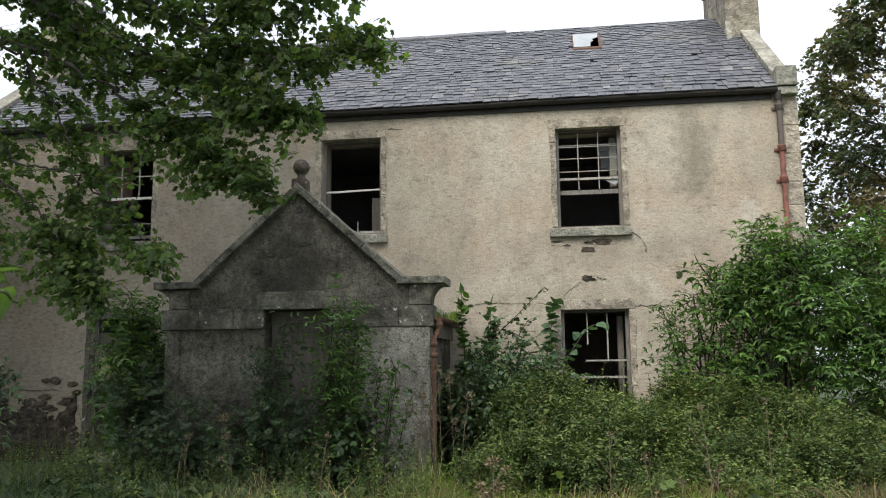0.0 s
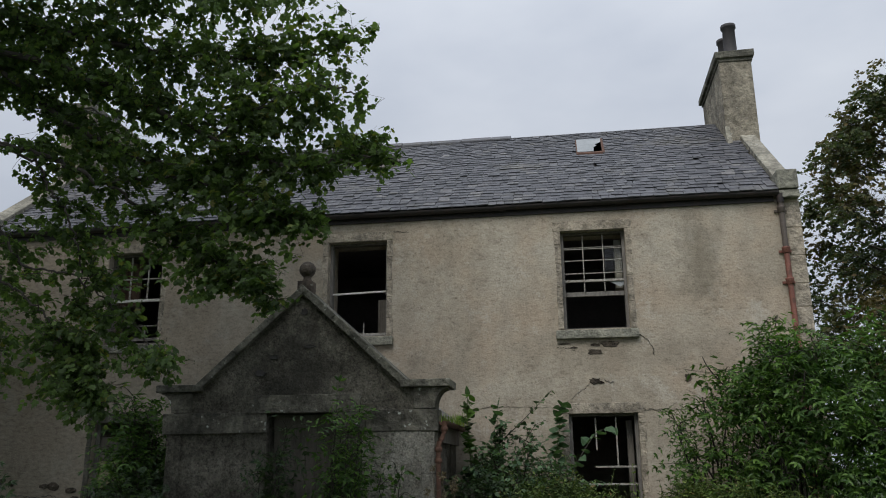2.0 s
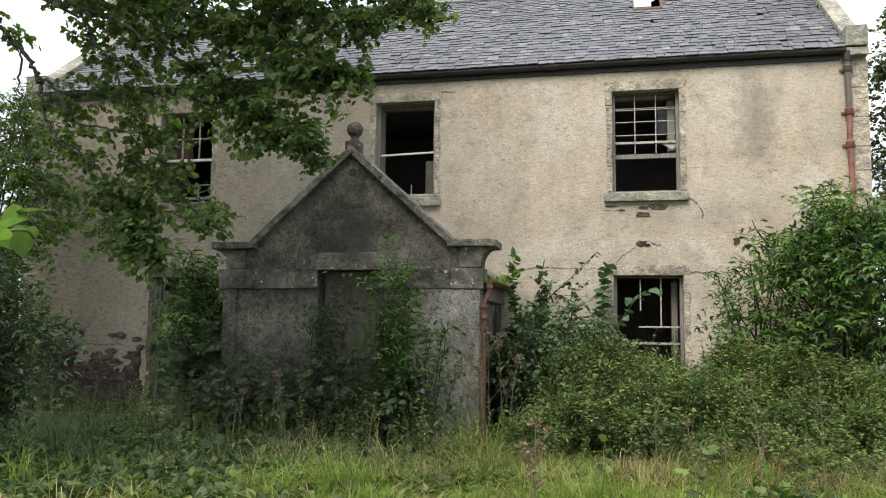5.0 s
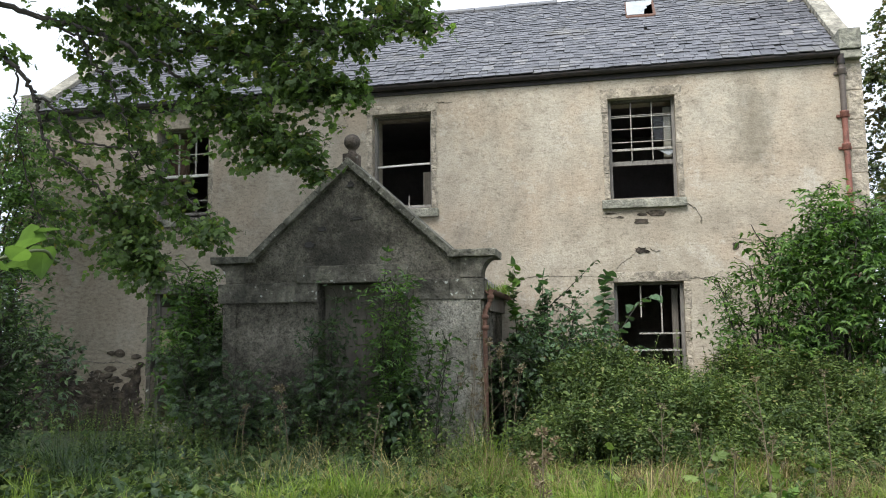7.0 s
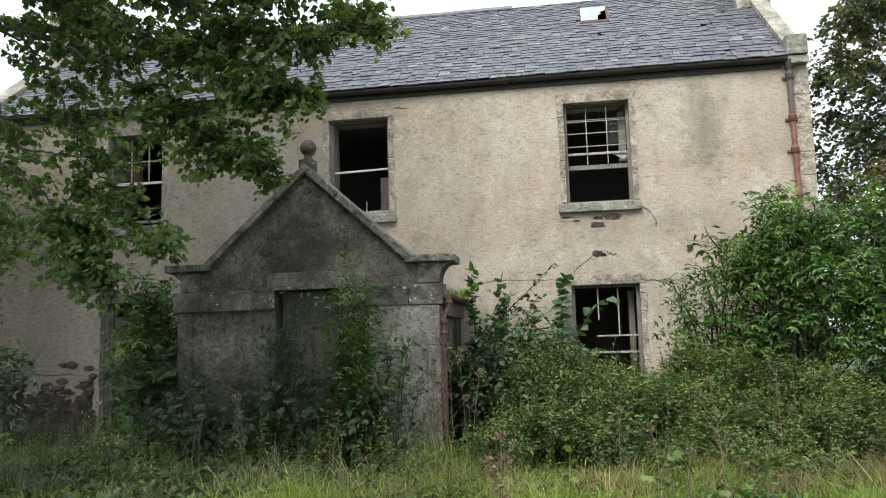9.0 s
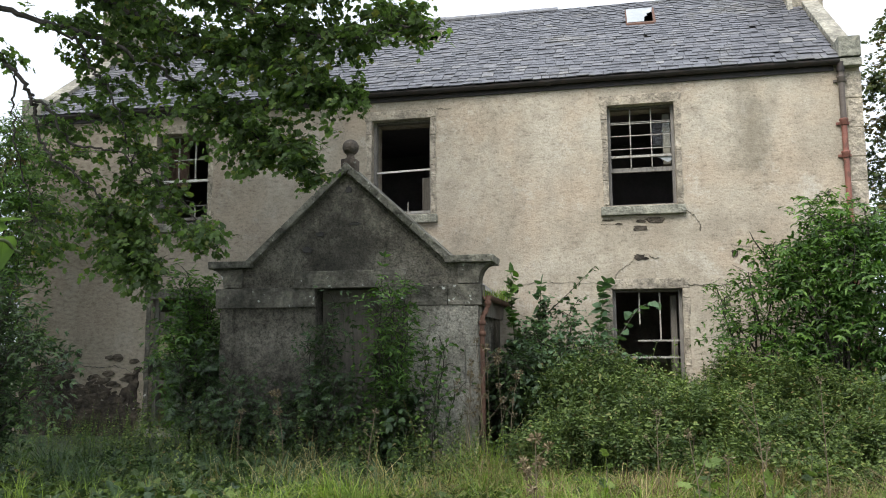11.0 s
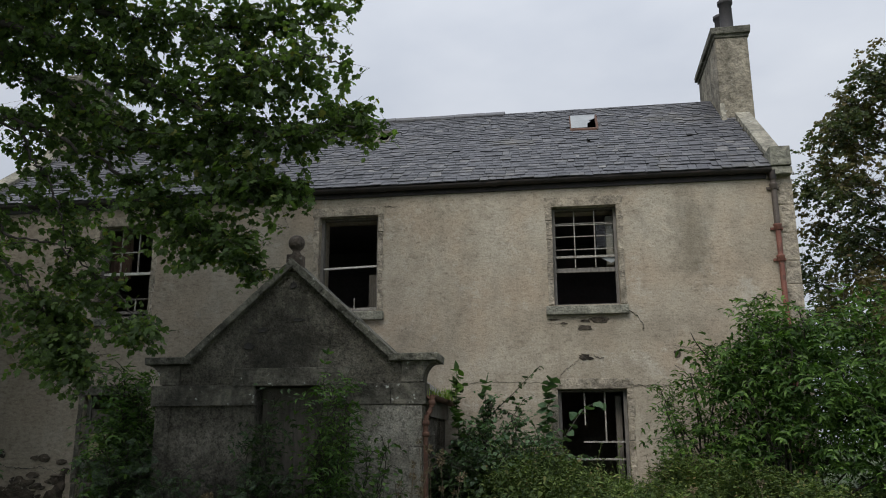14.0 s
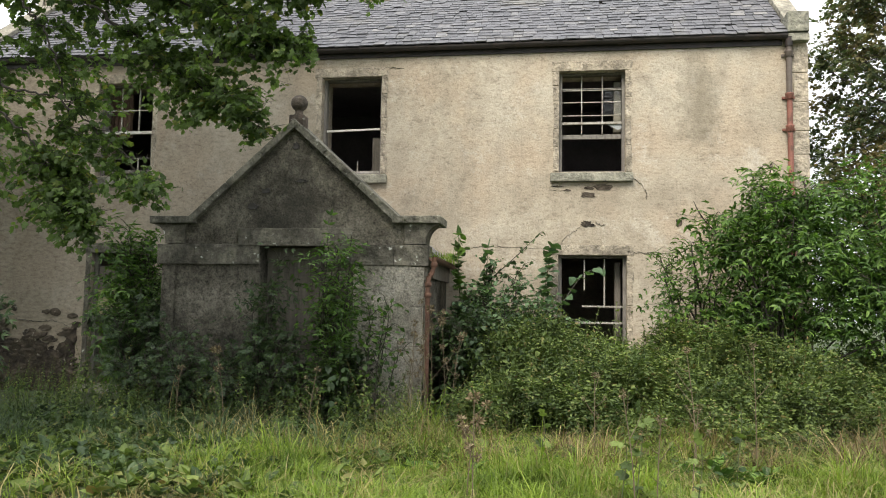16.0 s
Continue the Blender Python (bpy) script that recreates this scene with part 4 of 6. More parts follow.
crack([(2.34, 2.18), (2.2, 2.08), (2.08, 1.98), (2.02, 1.80)], 0.012, 1)
crack([(2.56, 2.24), (2.64, 2.20), (2.70, 2.21)], 0.009, 2)
crack([(3.10, 2.92), (3.22, 2.84), (3.30, 2.70), (3.31, 2.60)], 0.006, 3)
crack([(0.70, 1.87), (1.2, 1.865), (1.6, 1.85), (2.0, 1.83)], 0.005, 4)
crack([(3.02, 1.80), (3.3, 1.79), (3.7, 1.78)], 0.005, 5)
crack([(1.85, 2.75), (2.0, 2.74), (2.15, 2.70)], 0.006, 6)
crack([(-0.72, 4.74), (-0.55, 4.73), (-0.45, 4.715)], 0.008, 7)
crack([(-7.0, 0.62), (-6.6, 0.58), (-6.3, 0.60), (-6.0, 0.50)], 0.016, 8)

# ---------- porch ----------
PY = -2.0
porch = thing("entrance_porch", "dark weathered stone entrance porch with gabled front and ball finial", "porch")
AX = -1.525


def porch_front():
    holes = [(-1.97, -1.06, G - 0.3, 1.69)]
    b = wall_with_openings(-3.36, 0.285, PY, PY + 0.42, G - 0.3, 1.72, holes, 0.4)
    part("front_wall", b, PORCH, porch)
    up = [(-3.30, 1.72), (0.25, 1.72), (0.25, 2.0), (-0.14, 2.03), (AX, 3.33), (-2.92, 2.03), (-3.30, 2.0)]
    part("gable_panel", prism_bm(up, PY + 0.005, PY + 0.40), PORCH, porch)
    # band course, in three stones each side
    for a, c in ((-3.44, -2.9), (-2.895, -2.40), (-2.395, -1.972), (-1.058, -0.62), (-0.615, -0.12), (-0.115, 0.335)):
        part("band_stone", box_bm(a, c, PY - 0.045, PY + 0.3, 1.44, 1.715, 0.010, 0.003), PORCH_DRESSED, porch)
    part("lintel", box_bm(-2.27, -0.70, PY - 0.058, PY + 0.3, 1.695, 1.93, 0.012, 0.004), PORCH_DRESSED, porch, "long dressed lintel over the doorway")
    part("render_panel", box_bm(-0.66, 0.112, PY - 0.026, PY + 0.1, G - 0.2, 1.437, 0.004, 0.0), PALE_RENDER, porch, "pale worn render panel beside the door")
    # pale corner strips
    for x0, x1 in ((-3.365, -3.17), (0.115, 0.29)):
        z = G
        while z < 1.42:
            h = min(0.52, 1.438 - z)
            part("corner_stone", box_bm(x0, x1, PY - 0.034, PY + 0.25, z + 0.003, z + h - 0.003, 0.010, 0.003), PALE_RENDER if x0 > 0 else PORCH, porch)
            z += h
    # cornice ends on hollow brackets
    for s, x_in, x_out in ((-1, -2.90, -3.535), (1, -0.145, 0.505)):
        a, c = sorted((x_in, x_out))
        part("cornice", box_bm(a, c, PY - 0.11, PY + 0.5, 1.995, 2.095, 0.014, 0.005), COPING, porch)
        xe, xb = (0.46, 0.30) if s > 0 else (-3.49, -3.33)
        xi = 0.02 if s > 0 else -3.05
        arc = [(xb + (xe - xb) * (1 - math.cos(t)), 1.735 + 0.24 * math.sin(t)) for t in np.linspace(0, math.pi / 2, 9)]
        part("bracket", prism_bm([(xi, 1.725), (xb, 1.725)] + arc + [(xe, 1.993), (xi, 1.993)], PY - 0.035, PY + 0.3, 0.006), PORCH_DRESSED, porch, "hollow-curved stone bracket")
    # raking copings
    for s in (-1, 1):
        p0, p1 = Vector((AX + s * 1.395, 0, 2.03)), Vector((AX + s * 0.0, 0, 3.30))
        d = (p1 - p0).normalized()
        nrm = Vector((-d.z, 0, d.x)) * (1 if s < 0 else -1)
        nrm = nrm if nrm.z > 0 else -nrm
        cuts = (0, 0.36, 0.70, 1.0)
        for u, w in zip(cuts, cuts[1:]):
            q0, q1 = p0.lerp(p1, u + (0.004 if u else 0)), p0.lerp(p1, w)
            t0, t1 = q0 + nrm * 0.092, q1 + nrm * 0.092
            if w == 1.0:
                t1 = Vector((AX, 0, p1.z + 0.092 / abs(nrm.z)))
            part("coping_stone", prism_bm([(q0.x, q0.z), (q1.x, q1.z), (t1.x, t1.z), (t0.x, t0.z)], PY - 0.085, PY + 0.48, 0.010), COPING, porch)
    b = box_bm(AX - 0.10, AX + 0.11, PY - 0.02, PY + 0.19, 3.25, 3.495, 0.015, 0.004)
    fin = part("finial", b, FINIAL, porch, "ball finial on a square stem")
    prof = [(0.088, 3.49), (0.06, 3.525), (0.052, 3.555), (0.062, 3.575)] + [(0.115 * math.sin(t), 3.672 - 0.115 * math.cos(t)) for t in np.linspace(0.6, math.pi - 0.05, 14)]
    part("ball", lathe_bm(prof, AX + 0.01, PY + 0.085, 24), FINIAL, fin, smooth=True)


porch_front()
for x0, x1, y0, y1 in ((-0.10, 0.285, PY + 0.43, -0.003), (-3.36, -2.98, PY + 0.43, -0.003)):
    part("side_wall", box_bm(x0, x1, y0, y1, G - 0.3, 1.50), PORCH, porch)
for s in (-1, 1):
    ex = AX + s * 1.95
    pts = [(AX, 3.02), (ex, 1.52), (ex, 1.57), (AX, 3.09)]
    part("roof_slope", prism_bm(pts, PY + 0.49, -0.03), SLATE, porch)
# pits and a small round hole in the gable
scar(-1.51, 3.06, 0.11, 0.10, DECK, 21, y=PY, parent=porch, name="pit")
scar(-1.91, 2.45, 0.13, 0.07, DECK, 22, 0.8, y=PY, parent=porch, name="pit")
scar(-2.10, 2.23, 0.15, 0.10, DECK, 23, 0.8, y=PY, parent=porch, name="pit")
scar(-1.42, 2.58, 0.17, 0.045, DECK, 24, y=PY, parent=porch, name="pit")
# the timber door, shut and grey
pdoor = part("door", box_bm(-1.97, -1.06, PY + 0.30, PY + 0.36, G, 1.69), BOARD, porch, "shut grey weathered plank door")
for i in range(6):
    x = -1.965 + i * 0.1515
    part("plank", box_bm(x, x + 0.146, PY + 0.275, PY + 0.299, G + 0.02, 1.685, 0.004), BOARD, pdoor)
part("top_board", box_bm(-1.965, -1.065, PY + 0.25, PY + 0.274, 1.52, 1.688, 0.004), BOARD, pdoor)
# right-hand gutter and rusted pipe with swan neck
ring = [(0.40 + 0.06 * math.cos(t), 1.56 + 0.06 * math.sin(t)) for t in np.linspace(math.pi, 2 * math.pi, 9)]
ring += [(0.40 + 0.05 * math.cos(t), 1.56 + 0.05 * math.sin(t)) for t in np.linspace(2 * math.pi, math.pi, 9)]
part("side_gutter", prism_bm(ring, PY + 0.02, -0.02), RUST, porch, "rusted iron gutter full of moss")
part("eaves_board", box_bm(0.30, 0.335, PY + 0.43, -0.02, 1.30, 1.55), BOARD, porch)
pp = tube_part("porch_pipe", smooth_line([(0.41, PY + 0.05, 1.56), (0.41, PY + 0.04, 1.44), (0.38, PY - 0.0, 1.33), (0.345, PY - 0.03, 1.24), (0.345, PY - 0.03, 0.6), (0.345, PY - 0.03, G)], 4), 0.032, RUST, porch, "rusted pipe with swan neck")
for z, x, y in ((1.46, 0.41, PY + 0.045), (1.20, 0.345, PY - 0.03), (1.06, 0.345, PY - 0.03)):
    part("collar", lathe_bm([(0.036, z - 0.03), (0.046, z - 0.025), (0.046, z + 0.025), (0.036, z + 0.03)], x, y, 14), RUST, pp, smooth=True)


# ---------- slates ----------
def slates():
    """Courses of random-width slates, shrinking towards the ridge; some slipped or missing."""
    r = random.Random(11)
    long = math.hypot(RIDGE_Y - EAVE_Y, RIDGE_Z - EAVE_Z)
    uy, uz = (RIDGE_Y - EAVE_Y) / long, (RIDGE_Z - EAVE_Z) / long
    ny, nz = -uz, uy
    rest = Soup()
    singles = 0
    s, row = -0.03, 0
    faces = [(0, 1, 2, 3), (7, 6, 5, 4), (0, 4, 5, 1), (1, 5, 6, 2), (2, 6, 7, 3), (3, 7, 4, 0)]
    while s < long - 0.04:
        gauge = 0.142 - 0.040 * (s / long)
        x = HX0 + 0.32 + r.uniform(-0.1, 0)
        while x < HX1 - 0.33:
            w = r.uniform(0.10, 0.235) * (1 - 0.15 * s / long)
            a, c = max(x, HX0 + 0.30), min(x + w - 0.009, HX1 - 0.30)
            x += w
            if c - a < 0.04:
                continue
            ym = EAVE_Y + (s + gauge / 2) * uy
            if any(h[0] - 0.02 < (a + c) / 2 < h[1] + 0.02 and h[2] - 0.10 < ym < h[3] + 0.02 for h in HOLES):
                continue
            lost = (abs((a + c) / 2 - 4.18) < 0.22 and row == 1) or (abs((a + c) / 2 - 4.95) < 0.14 and row == 1) or r.random() < 0.012
            near_gap = 4.3 < a < 5.3 and 12 < row < 22
            if lost or (near_gap and r.random() < 0.12):
                continue
            slip = r.uniform(-0.012, 0.012) - (r.uniform(0.03, 0.09) if r.random() < (0.14 if near_gap else 0.03) else 0)
            tilt = r.gauss(0, 0.010 if not near_gap else 0.03)
            th, lift = r.uniform(0.008, 0.015), r.uniform(0.014, 0.026)
            lo, hi = s + slip, s + slip + gauge * 1.9
            hi = min(hi, long + 0.02)
            out = []
            for t in (0.0, th):
                for px, ps, o in ((a, lo - tilt * 0.5, lift), (c, lo + tilt * 0.5, lift), (c, hi, 0.002), (a, hi, 0.002)):
                    k = o + t
                    out.append((px, EAVE_Y + ps * uy + ny * k, EAVE_Z + ps * uz + nz * k))
            if a > 3.2 and singles < 300 and s < 3.4 and (a < 5.4):
                raw("slate", out, [q[::-1] for q in faces], SLATE, roof)
                singles += 1
            else:
                rest.add(out, [q[::-1] for q in faces])
        s += gauge
        row += 1
    ob = rest.build("slating", SLATE, roof)
    ob["kind"] = "stuff"


# ---------- bare rubble low on the western wall ----------
def bare_patch(x0, x1, z0, tops, seed):
    """Earth mortar where the render has fallen, a thin uneven skin."""
    r = random.Random(seed)
    b = bmesh.new()
    nx, nz = 36, 14
    grid = []
    for i in range(nx + 1):
        x = x0 + (x1 - x0) * i / nx
        top = tops(x) + r.uniform(-0.05, 0.05)
        grid.append([b.verts.new((x + r.uniform(-0.015, 0.015), -0.008 - (0.022 * r.random() if 0 < k < nz and 0 < i < nx else -0.03), z0 + (top - z0) * k / nz)) for k in range(nz + 1)])
    for c, d in zip(grid, grid[1:]):
        for k in range(nz):
            b.faces.new((c[k], d[k], d[k + 1], c[k + 1]))
    part("bare_mortar", b, RUBBLE, front_wall, "dark earth mortar where render has fallen")


def rubble():
    r = random.Random(5)
    bare_patch(-8.2, -5.86, G - 0.1, lambda x: 0.42 + 0.20 * math.sin(x * 3.1) + 0.14 * math.sin(x * 7.3), 3)
    for k in range(230):
        x, z = r.uniform(-8.15, -5.9), r.uniform(G + 0.02, 0.85)
        top = 0.50 + 0.20 * math.sin(x * 3.1) + 0.14 * math.sin(x * 7.3)
        if z > top and r.random() < 0.85:
            continue
        w, h, n = r.uniform(0.05, 0.17), r.uniform(0.03, 0.085), 8
        b = bmesh.new()
        tilt = r.uniform(-0.35, 0.35)
        ring = []
        for i in range(n):
            t = 2 * math.pi * (i + 0.5) / n
            u, v, q = w * math.cos(t) * r.uniform(0.7, 1.1), h * math.sin(t) * r.uniform(0.7, 1.1), r.uniform(0, 0.018)
            ring.append((x + u * math.cos(tilt) - v * math.sin(tilt), z + u * math.sin(tilt) + v * math.cos(tilt), q))
        f0 = [b.verts.new((px, 0.03, pz)) for px, pz, q in ring]
        f1 = [b.verts.new((x + (px - x) * 0.85, -0.022 - q, z + (pz - z) * 0.85)) for px, pz, q in ring]
        f2 = b.verts.new((x + r.uniform(-0.03, 0.03), -0.026 - r.uniform(0.0, 0.02), z))
        for i in range(n):
            j = (i + 1) % n
            b.faces.new((f0[i], f0[j], f1[j], f1[i]))
            b.faces.new((f1[i], f1[j], f2))
        bmesh.ops.recalc_face_normals(b, faces=list(b.faces))
        part("rubble_stone", b, RUBBLE, front_wall)


# ---------- trees ----------
def sycamore():
    t = thing("sycamore_tree", "leafy green sycamore with low spreading boughs", "tree")
    wood, crown = Soup(), Soup()
    M = (MAPLE, MAPLE_F)
    trunk = smooth_line([(-5.6, -6.2, G - 0.2), (-5.55, -6.15, 1.2), (-5.4, -6.0, 3.2), (-5.3, -6.0, 5.4), (-5.2, -5.9, 8.0), (-5.25, -6.0, 11.6)], 8)
    wood.tube(trunk, 0.36, 0.06, 12)
    limbs = []

    def limb(points, r0, r1=0.007):
        line = smooth_line(points, 9)
        line[1:-1] += rng.normal(0, 0.014, (len(line) - 2, 3))
        wood.tube(line, r0, r1, 7)
        limbs.append(line)

    # boughs that reach over the lawn
    limb([(-5.35, -6.0, 4.75), (-4.35, -5.7, 4.50), (-3.75, -5.6, 4.27), (-3.20, -5.6, 4.09), (-2.70, -5.6, 3.87), (-2.40, -5.6, 3.72), (-1.6, -5.6, 3.70), (-0.8, -5.5, 3.45), (-0.35, -5.4, 3.25)], 0.036)
    limb([(-5.3, -6.0, 5.3), (-4.0, -5.8, 5.2), (-2.9, -5.6, 4.40), (-2.45, -5.6, 4.15), (-2.05, -5.6, 3.95), (-1.5, -5.5, 3.85), (-1.1, -5.4, 3.85)], 0.032)
    limb([(-5.3, -6.0, 5.4), (-3.9, -5.9, 5.2), (-2.4, -5.7, 4.7), (-1.3, -5.6, 4.1), (-0.46, -5.6, 3.77), (0.19, -5.6, 3.82), (0.50, -5.6, 3.77)], 0.042)
    limb([(-5.3, -6.0, 5.8), (-4.0, -5.8, 5.7), (-2.7, -5.6, 5.3), (-1.6, -5.5, 5.1), (-0.6, -5.4, 5.0), (0.1, -5.4, 5.2)], 0.045)
    limb([(-5.3, -6.0, 6.3), (-4.0, -5.7, 6.3), (-2.7, -5.6, 5.9), (-1.4, -5.6, 5.7), (-0.5, -5.6, 5.6)], 0.04)
    # the forked bough that hangs before the far end of the house
    limb([(-5.35, -6.0, 4.5), (-4.31, -5.6, 4.11), (-4.16, -5.6, 3.97), (-3.88, -5.6, 3.71), (-3.70, -5.6, 3.46), (-3.64, -5.6, 3.34)], 0.030, 0.018)
    limb([(-3.64, -5.6, 3.34), (-3.60, -5.6, 3.16), (-3.51, -5.6, 2.92), (-3.35, -5.6, 2.74), (-3.17, -5.6, 2.64), (-2.91, -5.6, 2.43), (-2.75, -5.4, 2.10), (-2.42, -5.3, 1.60)], 0.018)
    limb([(-3.64, -5.6, 3.38), (-3.46, -5.6, 3.27), (-3.28, -5.6, 3.02), (-3.15, -5.6, 2.90), (-2.67, -5.6, 2.79), (-2.3, -5.4, 2.50), (-1.8, -5.3, 2.00)], 0.016)
    limb([(-3.75, -5.6, 4.27), (-3.20, -5.6, 3.98), (-3.06, -5.6, 3.76), (-2.89, -5.6, 3.55), (-2.69, -5.6, 3.26), (-2.60, -5.6, 2.98), (-2.6, -5.4, 2.55)], 0.016)
    limb([(-3.88, -5.6, 3.71), (-3.95, -5.5, 3.2), (-3.85, -5.45, 2.7), (-3.7, -5.4, 2.2)], 0.012)
    limb([(-2.40, -5.6, 3.72), (-1.9, -5.5, 3.35), (-1.4, -5.4, 2.98), (-1.0, -5.3, 2.72), (-0.72, -5.3, 2.52)], 0.018)
    limb([(-1.3, -5.6, 4.1), (-0.8, -5.7, 4.35), (-0.2, -5.8, 4.45), (0.3, -5.8, 4.35)], 0.016)
    pts = np.concatenate(limbs)
    y = -5.5
    clumps = [((-0.55, y, 5.05), (0.95, 0.5, 0.65), 90), ((-1.6, y, 5.3), (1.3, 0.5, 0.85), 190), ((-2.9, y, 5.5), (1.2, 0.5, 0.75), 190), ((-3.8, y, 5.5), (0.7, 0.5, 0.7), 110), ((-3.2, y, 4.95), (0.9, 0.45, 0.5), 100), ((-2.3, y, 4.75), (0.8, 0.45, 0.4), 80),
              ((-0.15, y, 4.12), (0.64, 0.5, 0.38), 52), ((0.30, y, 3.88), (0.32, 0.3, 0.17), 20), ((-0.95, y, 4.40), (0.95, 0.5, 0.55), 95),
              ((-1.0, y, 3.75), (0.95, 0.45, 0.62), 125), ((-0.42, y, 3.30), (0.48, 0.4, 0.24), 40), ((-1.1, y, 3.10), (0.60, 0.4, 0.42), 66),
              ((-1.1, y, 3.9), (1.4, 0.4, 1.0), 130), ((-1.0, y, 2.72), (0.46, 0.35, 0.20), 34), ((-1.45, y, 2.76), (0.36, 0.3, 0.22), 34), ((-0.80, y, 2.52), (0.22, 0.25, 0.10), 10), ((-1.9, y, 4.05), (0.9, 0.45, 0.6), 85),
              ((-1.75, y, 3.25), (0.55, 0.4, 0.42), 42), ((-2.7, y + 0.3, 4.30), (0.9, 0.35, 0.5), 46), ((-3.15, y + 0.2, 4.25), (0.48, 0.3, 0.55), 46), ((-2.6, y + 0.2, 3.4), (0.8, 0.3, 0.8), 40),
              ((-2.55, y + 0.2, 2.25), (0.55, 0.4, 0.44), 84), ((-1.80, y, 1.94), (0.40, 0.3, 0.16), 28), ((-2.55, y, 1.78), (0.48, 0.35, 0.28), 46),
              ((-2.42, y, 1.50), (0.20, 0.2, 0.14), 11), ((-2.55, y + 0.2, 2.9), (0.5, 0.35, 0.45), 34), ((-3.1, y + 0.3, 2.0), (0.65, 0.35, 0.40), 52),
              ((-3.3, y + 0.3, 3.0), (0.55, 0.3, 0.45), 20), ((-2.85, y + 0.3, 3.55), (0.6, 0.3, 0.4), 20), ((-3.6, y + 0.3, 2.5), (0.5, 0.3, 0.4), 18), ((-4.0, y, 3.9), (0.3, 0.2, 0.35), 5)]
    sprays(wood, crown, pts, clumps, (MAPLE * (1, 0.88, 1), MAPLE_F), 0.080, 13, 0.40, 0.5, 0.6, 0.002)
    # high, wide upper crown over the lawn, unseen, added to block sky light
    for i in range(48):
        z = 7.0 + 5.2 * (i + rng.uniform(0, 1)) / 48
        a = i * 2.4 + rng.uniform(-0.4, 0.4)
        p = np.array([-5.25, -6.0, z - 0.8])
        n = 5.4 * math.sin(math.pi * (0.42 + 0.5 * i / 48)) * rng.uniform(0.75, 1.05)
        q = p + np.array([math.cos(a) * n, math.sin(a) * n, 0.9])
        q[0], q[1] = min(q[0], -2.3), min(max(q[1], -11.5), -4.2)
        bough(wood, crown, [p, (p + q) / 2 + (0, 0, 0.25), q], 0.06, 0.012, M, 0.26, every=0.2, twig=0.95, leaf_every=0.14, first=0.2, droop=0.1, steps=5)
    # the side of the crown that overhangs the meadow, unseen, added to cast shade
    for i in range(13):
        z = 5.6 + 4.2 * (i + rng.uniform(0, 1)) / 13
        a = radians(rng.uniform(-150, -55))
        n = rng.uniform(3.6, 6.0)
        p = np.array([-5.25, -6.0, z - 0.6])
        q = p + np.array([math.cos(a) * n, math.sin(a) * n, 1.2])
        q[0] = min(q[0], -2.6)
        bough(wood, crown, [p, (p + q) / 2 + (0, 0, 0.3), q], 0.06, 0.012, M, 0.24, every=0.16, twig=0.95, leaf_every=0.12, first=0.45, droop=0.1, steps=5)
    wood.build("trunk", BARK, t, "", True)
    crown.build("crown", SYC, t)


def far_tree(x, y, h, r, count, label, low=0.3, leaf=0.14):
    """A tall tree seen against the sky: limbs that carry rounded clumps of leaves."""
    t = thing("tree", label, "tree", "trees behind the house")
    wood, crown = Soup(), Soup()
    z0 = G - 0.3
    trunk = smooth_line([(x, y, z0), (x + 0.2, y, h * 0.3), (x - 0.1, y + 0.2, h * 0.65), (x, y, h * 0.97)], 6)
    wood.tube(trunk, 0.32, 0.05, 8)
    pts, clumps = [trunk], []
    for i in range(count):
        u = (i + rng.uniform(0, 1)) / count
        z = h * (low + (0.95 - low) * u)
        a = i * 2.4 + rng.uniform(-0.5, 0.5)
        n = r * math.sin(math.pi * min(0.97, 0.30 + 0.64 * u)) * rng.uniform(0.5, 0.92)
        c = np.array([x + math.cos(a) * n, y + math.sin(a) * n, z])
        foot = np.array([x, y, max(z - 0.5 * n, z0 + 1.0)])
        line = smooth_line([foot, (foot + c) / 2 + (0, 0, -0.1 * n), c], 5)
        wood.tube(line, 0.05, 0.012, 5)
        pts.append(line)
        w = r * rng.uniform(0.20, 0.33)
        clumps.append((c, (w * 1.1, w * 1.1, w * 0.75), int(25 * w * w / 0.6) + 8))
    sprays(wood, crown, np.concatenate(pts), clumps, (OVATE * (1, 1.5, 1), OVATE_F), leaf, 13, 0.55, 0.3, 0.6)
    wood.build("trunk", BARK, t, "", True)
    crown.build("crown", FARLEAF, t)


def shrub(name, label, base, stems, height, spread, leafmat, template, leaf, every=0.12, twig=0.4, lean=(0, 0), leaf_every=0.1, r0=0.018, droop=0.25, first=0.2):
    """Stems rising from one root, with leafy twigs."""
    t = thing(name, label, "shrub", "shrubs")
    wood, crown = Soup(), Soup()
    bx, by = base
    bz = ground_z(bx, by) - 0.05
    for i in range(stems):
        a = 2.4 * i + rng.uniform(-0.4, 0.4)
        u = math.sqrt((i + 0.5) / stems)
        hgt = height * (1.05 - 0.45 * u * u) * rng.uniform(0.85, 1.08)
        dx, dy = math.cos(a) * spread[0] * u + lean[0], math.sin(a) * spread[1] * u + lean[1]
        p0 = np.array([bx + rng.normal(0, 0.08), by + rng.normal(0, 0.08), bz])
        p1 = p0 + (dx * 0.35, dy * 0.35, hgt * 0.5)
        p2 = p0 + (dx * 0.8, dy * 0.8, hgt * 0.85)
        p3 = p0 + (dx * 1.05, dy * 1.05, hgt)
        bough(wood, crown, [p0, p1, p2, p3], r0, 0.004, template, leaf, every, twig, leaf_every, first, droop, 5)
    wood.build("branchwork", BARK, t, "", True)
    crown.build("foliage", leafmat, t)
    return t


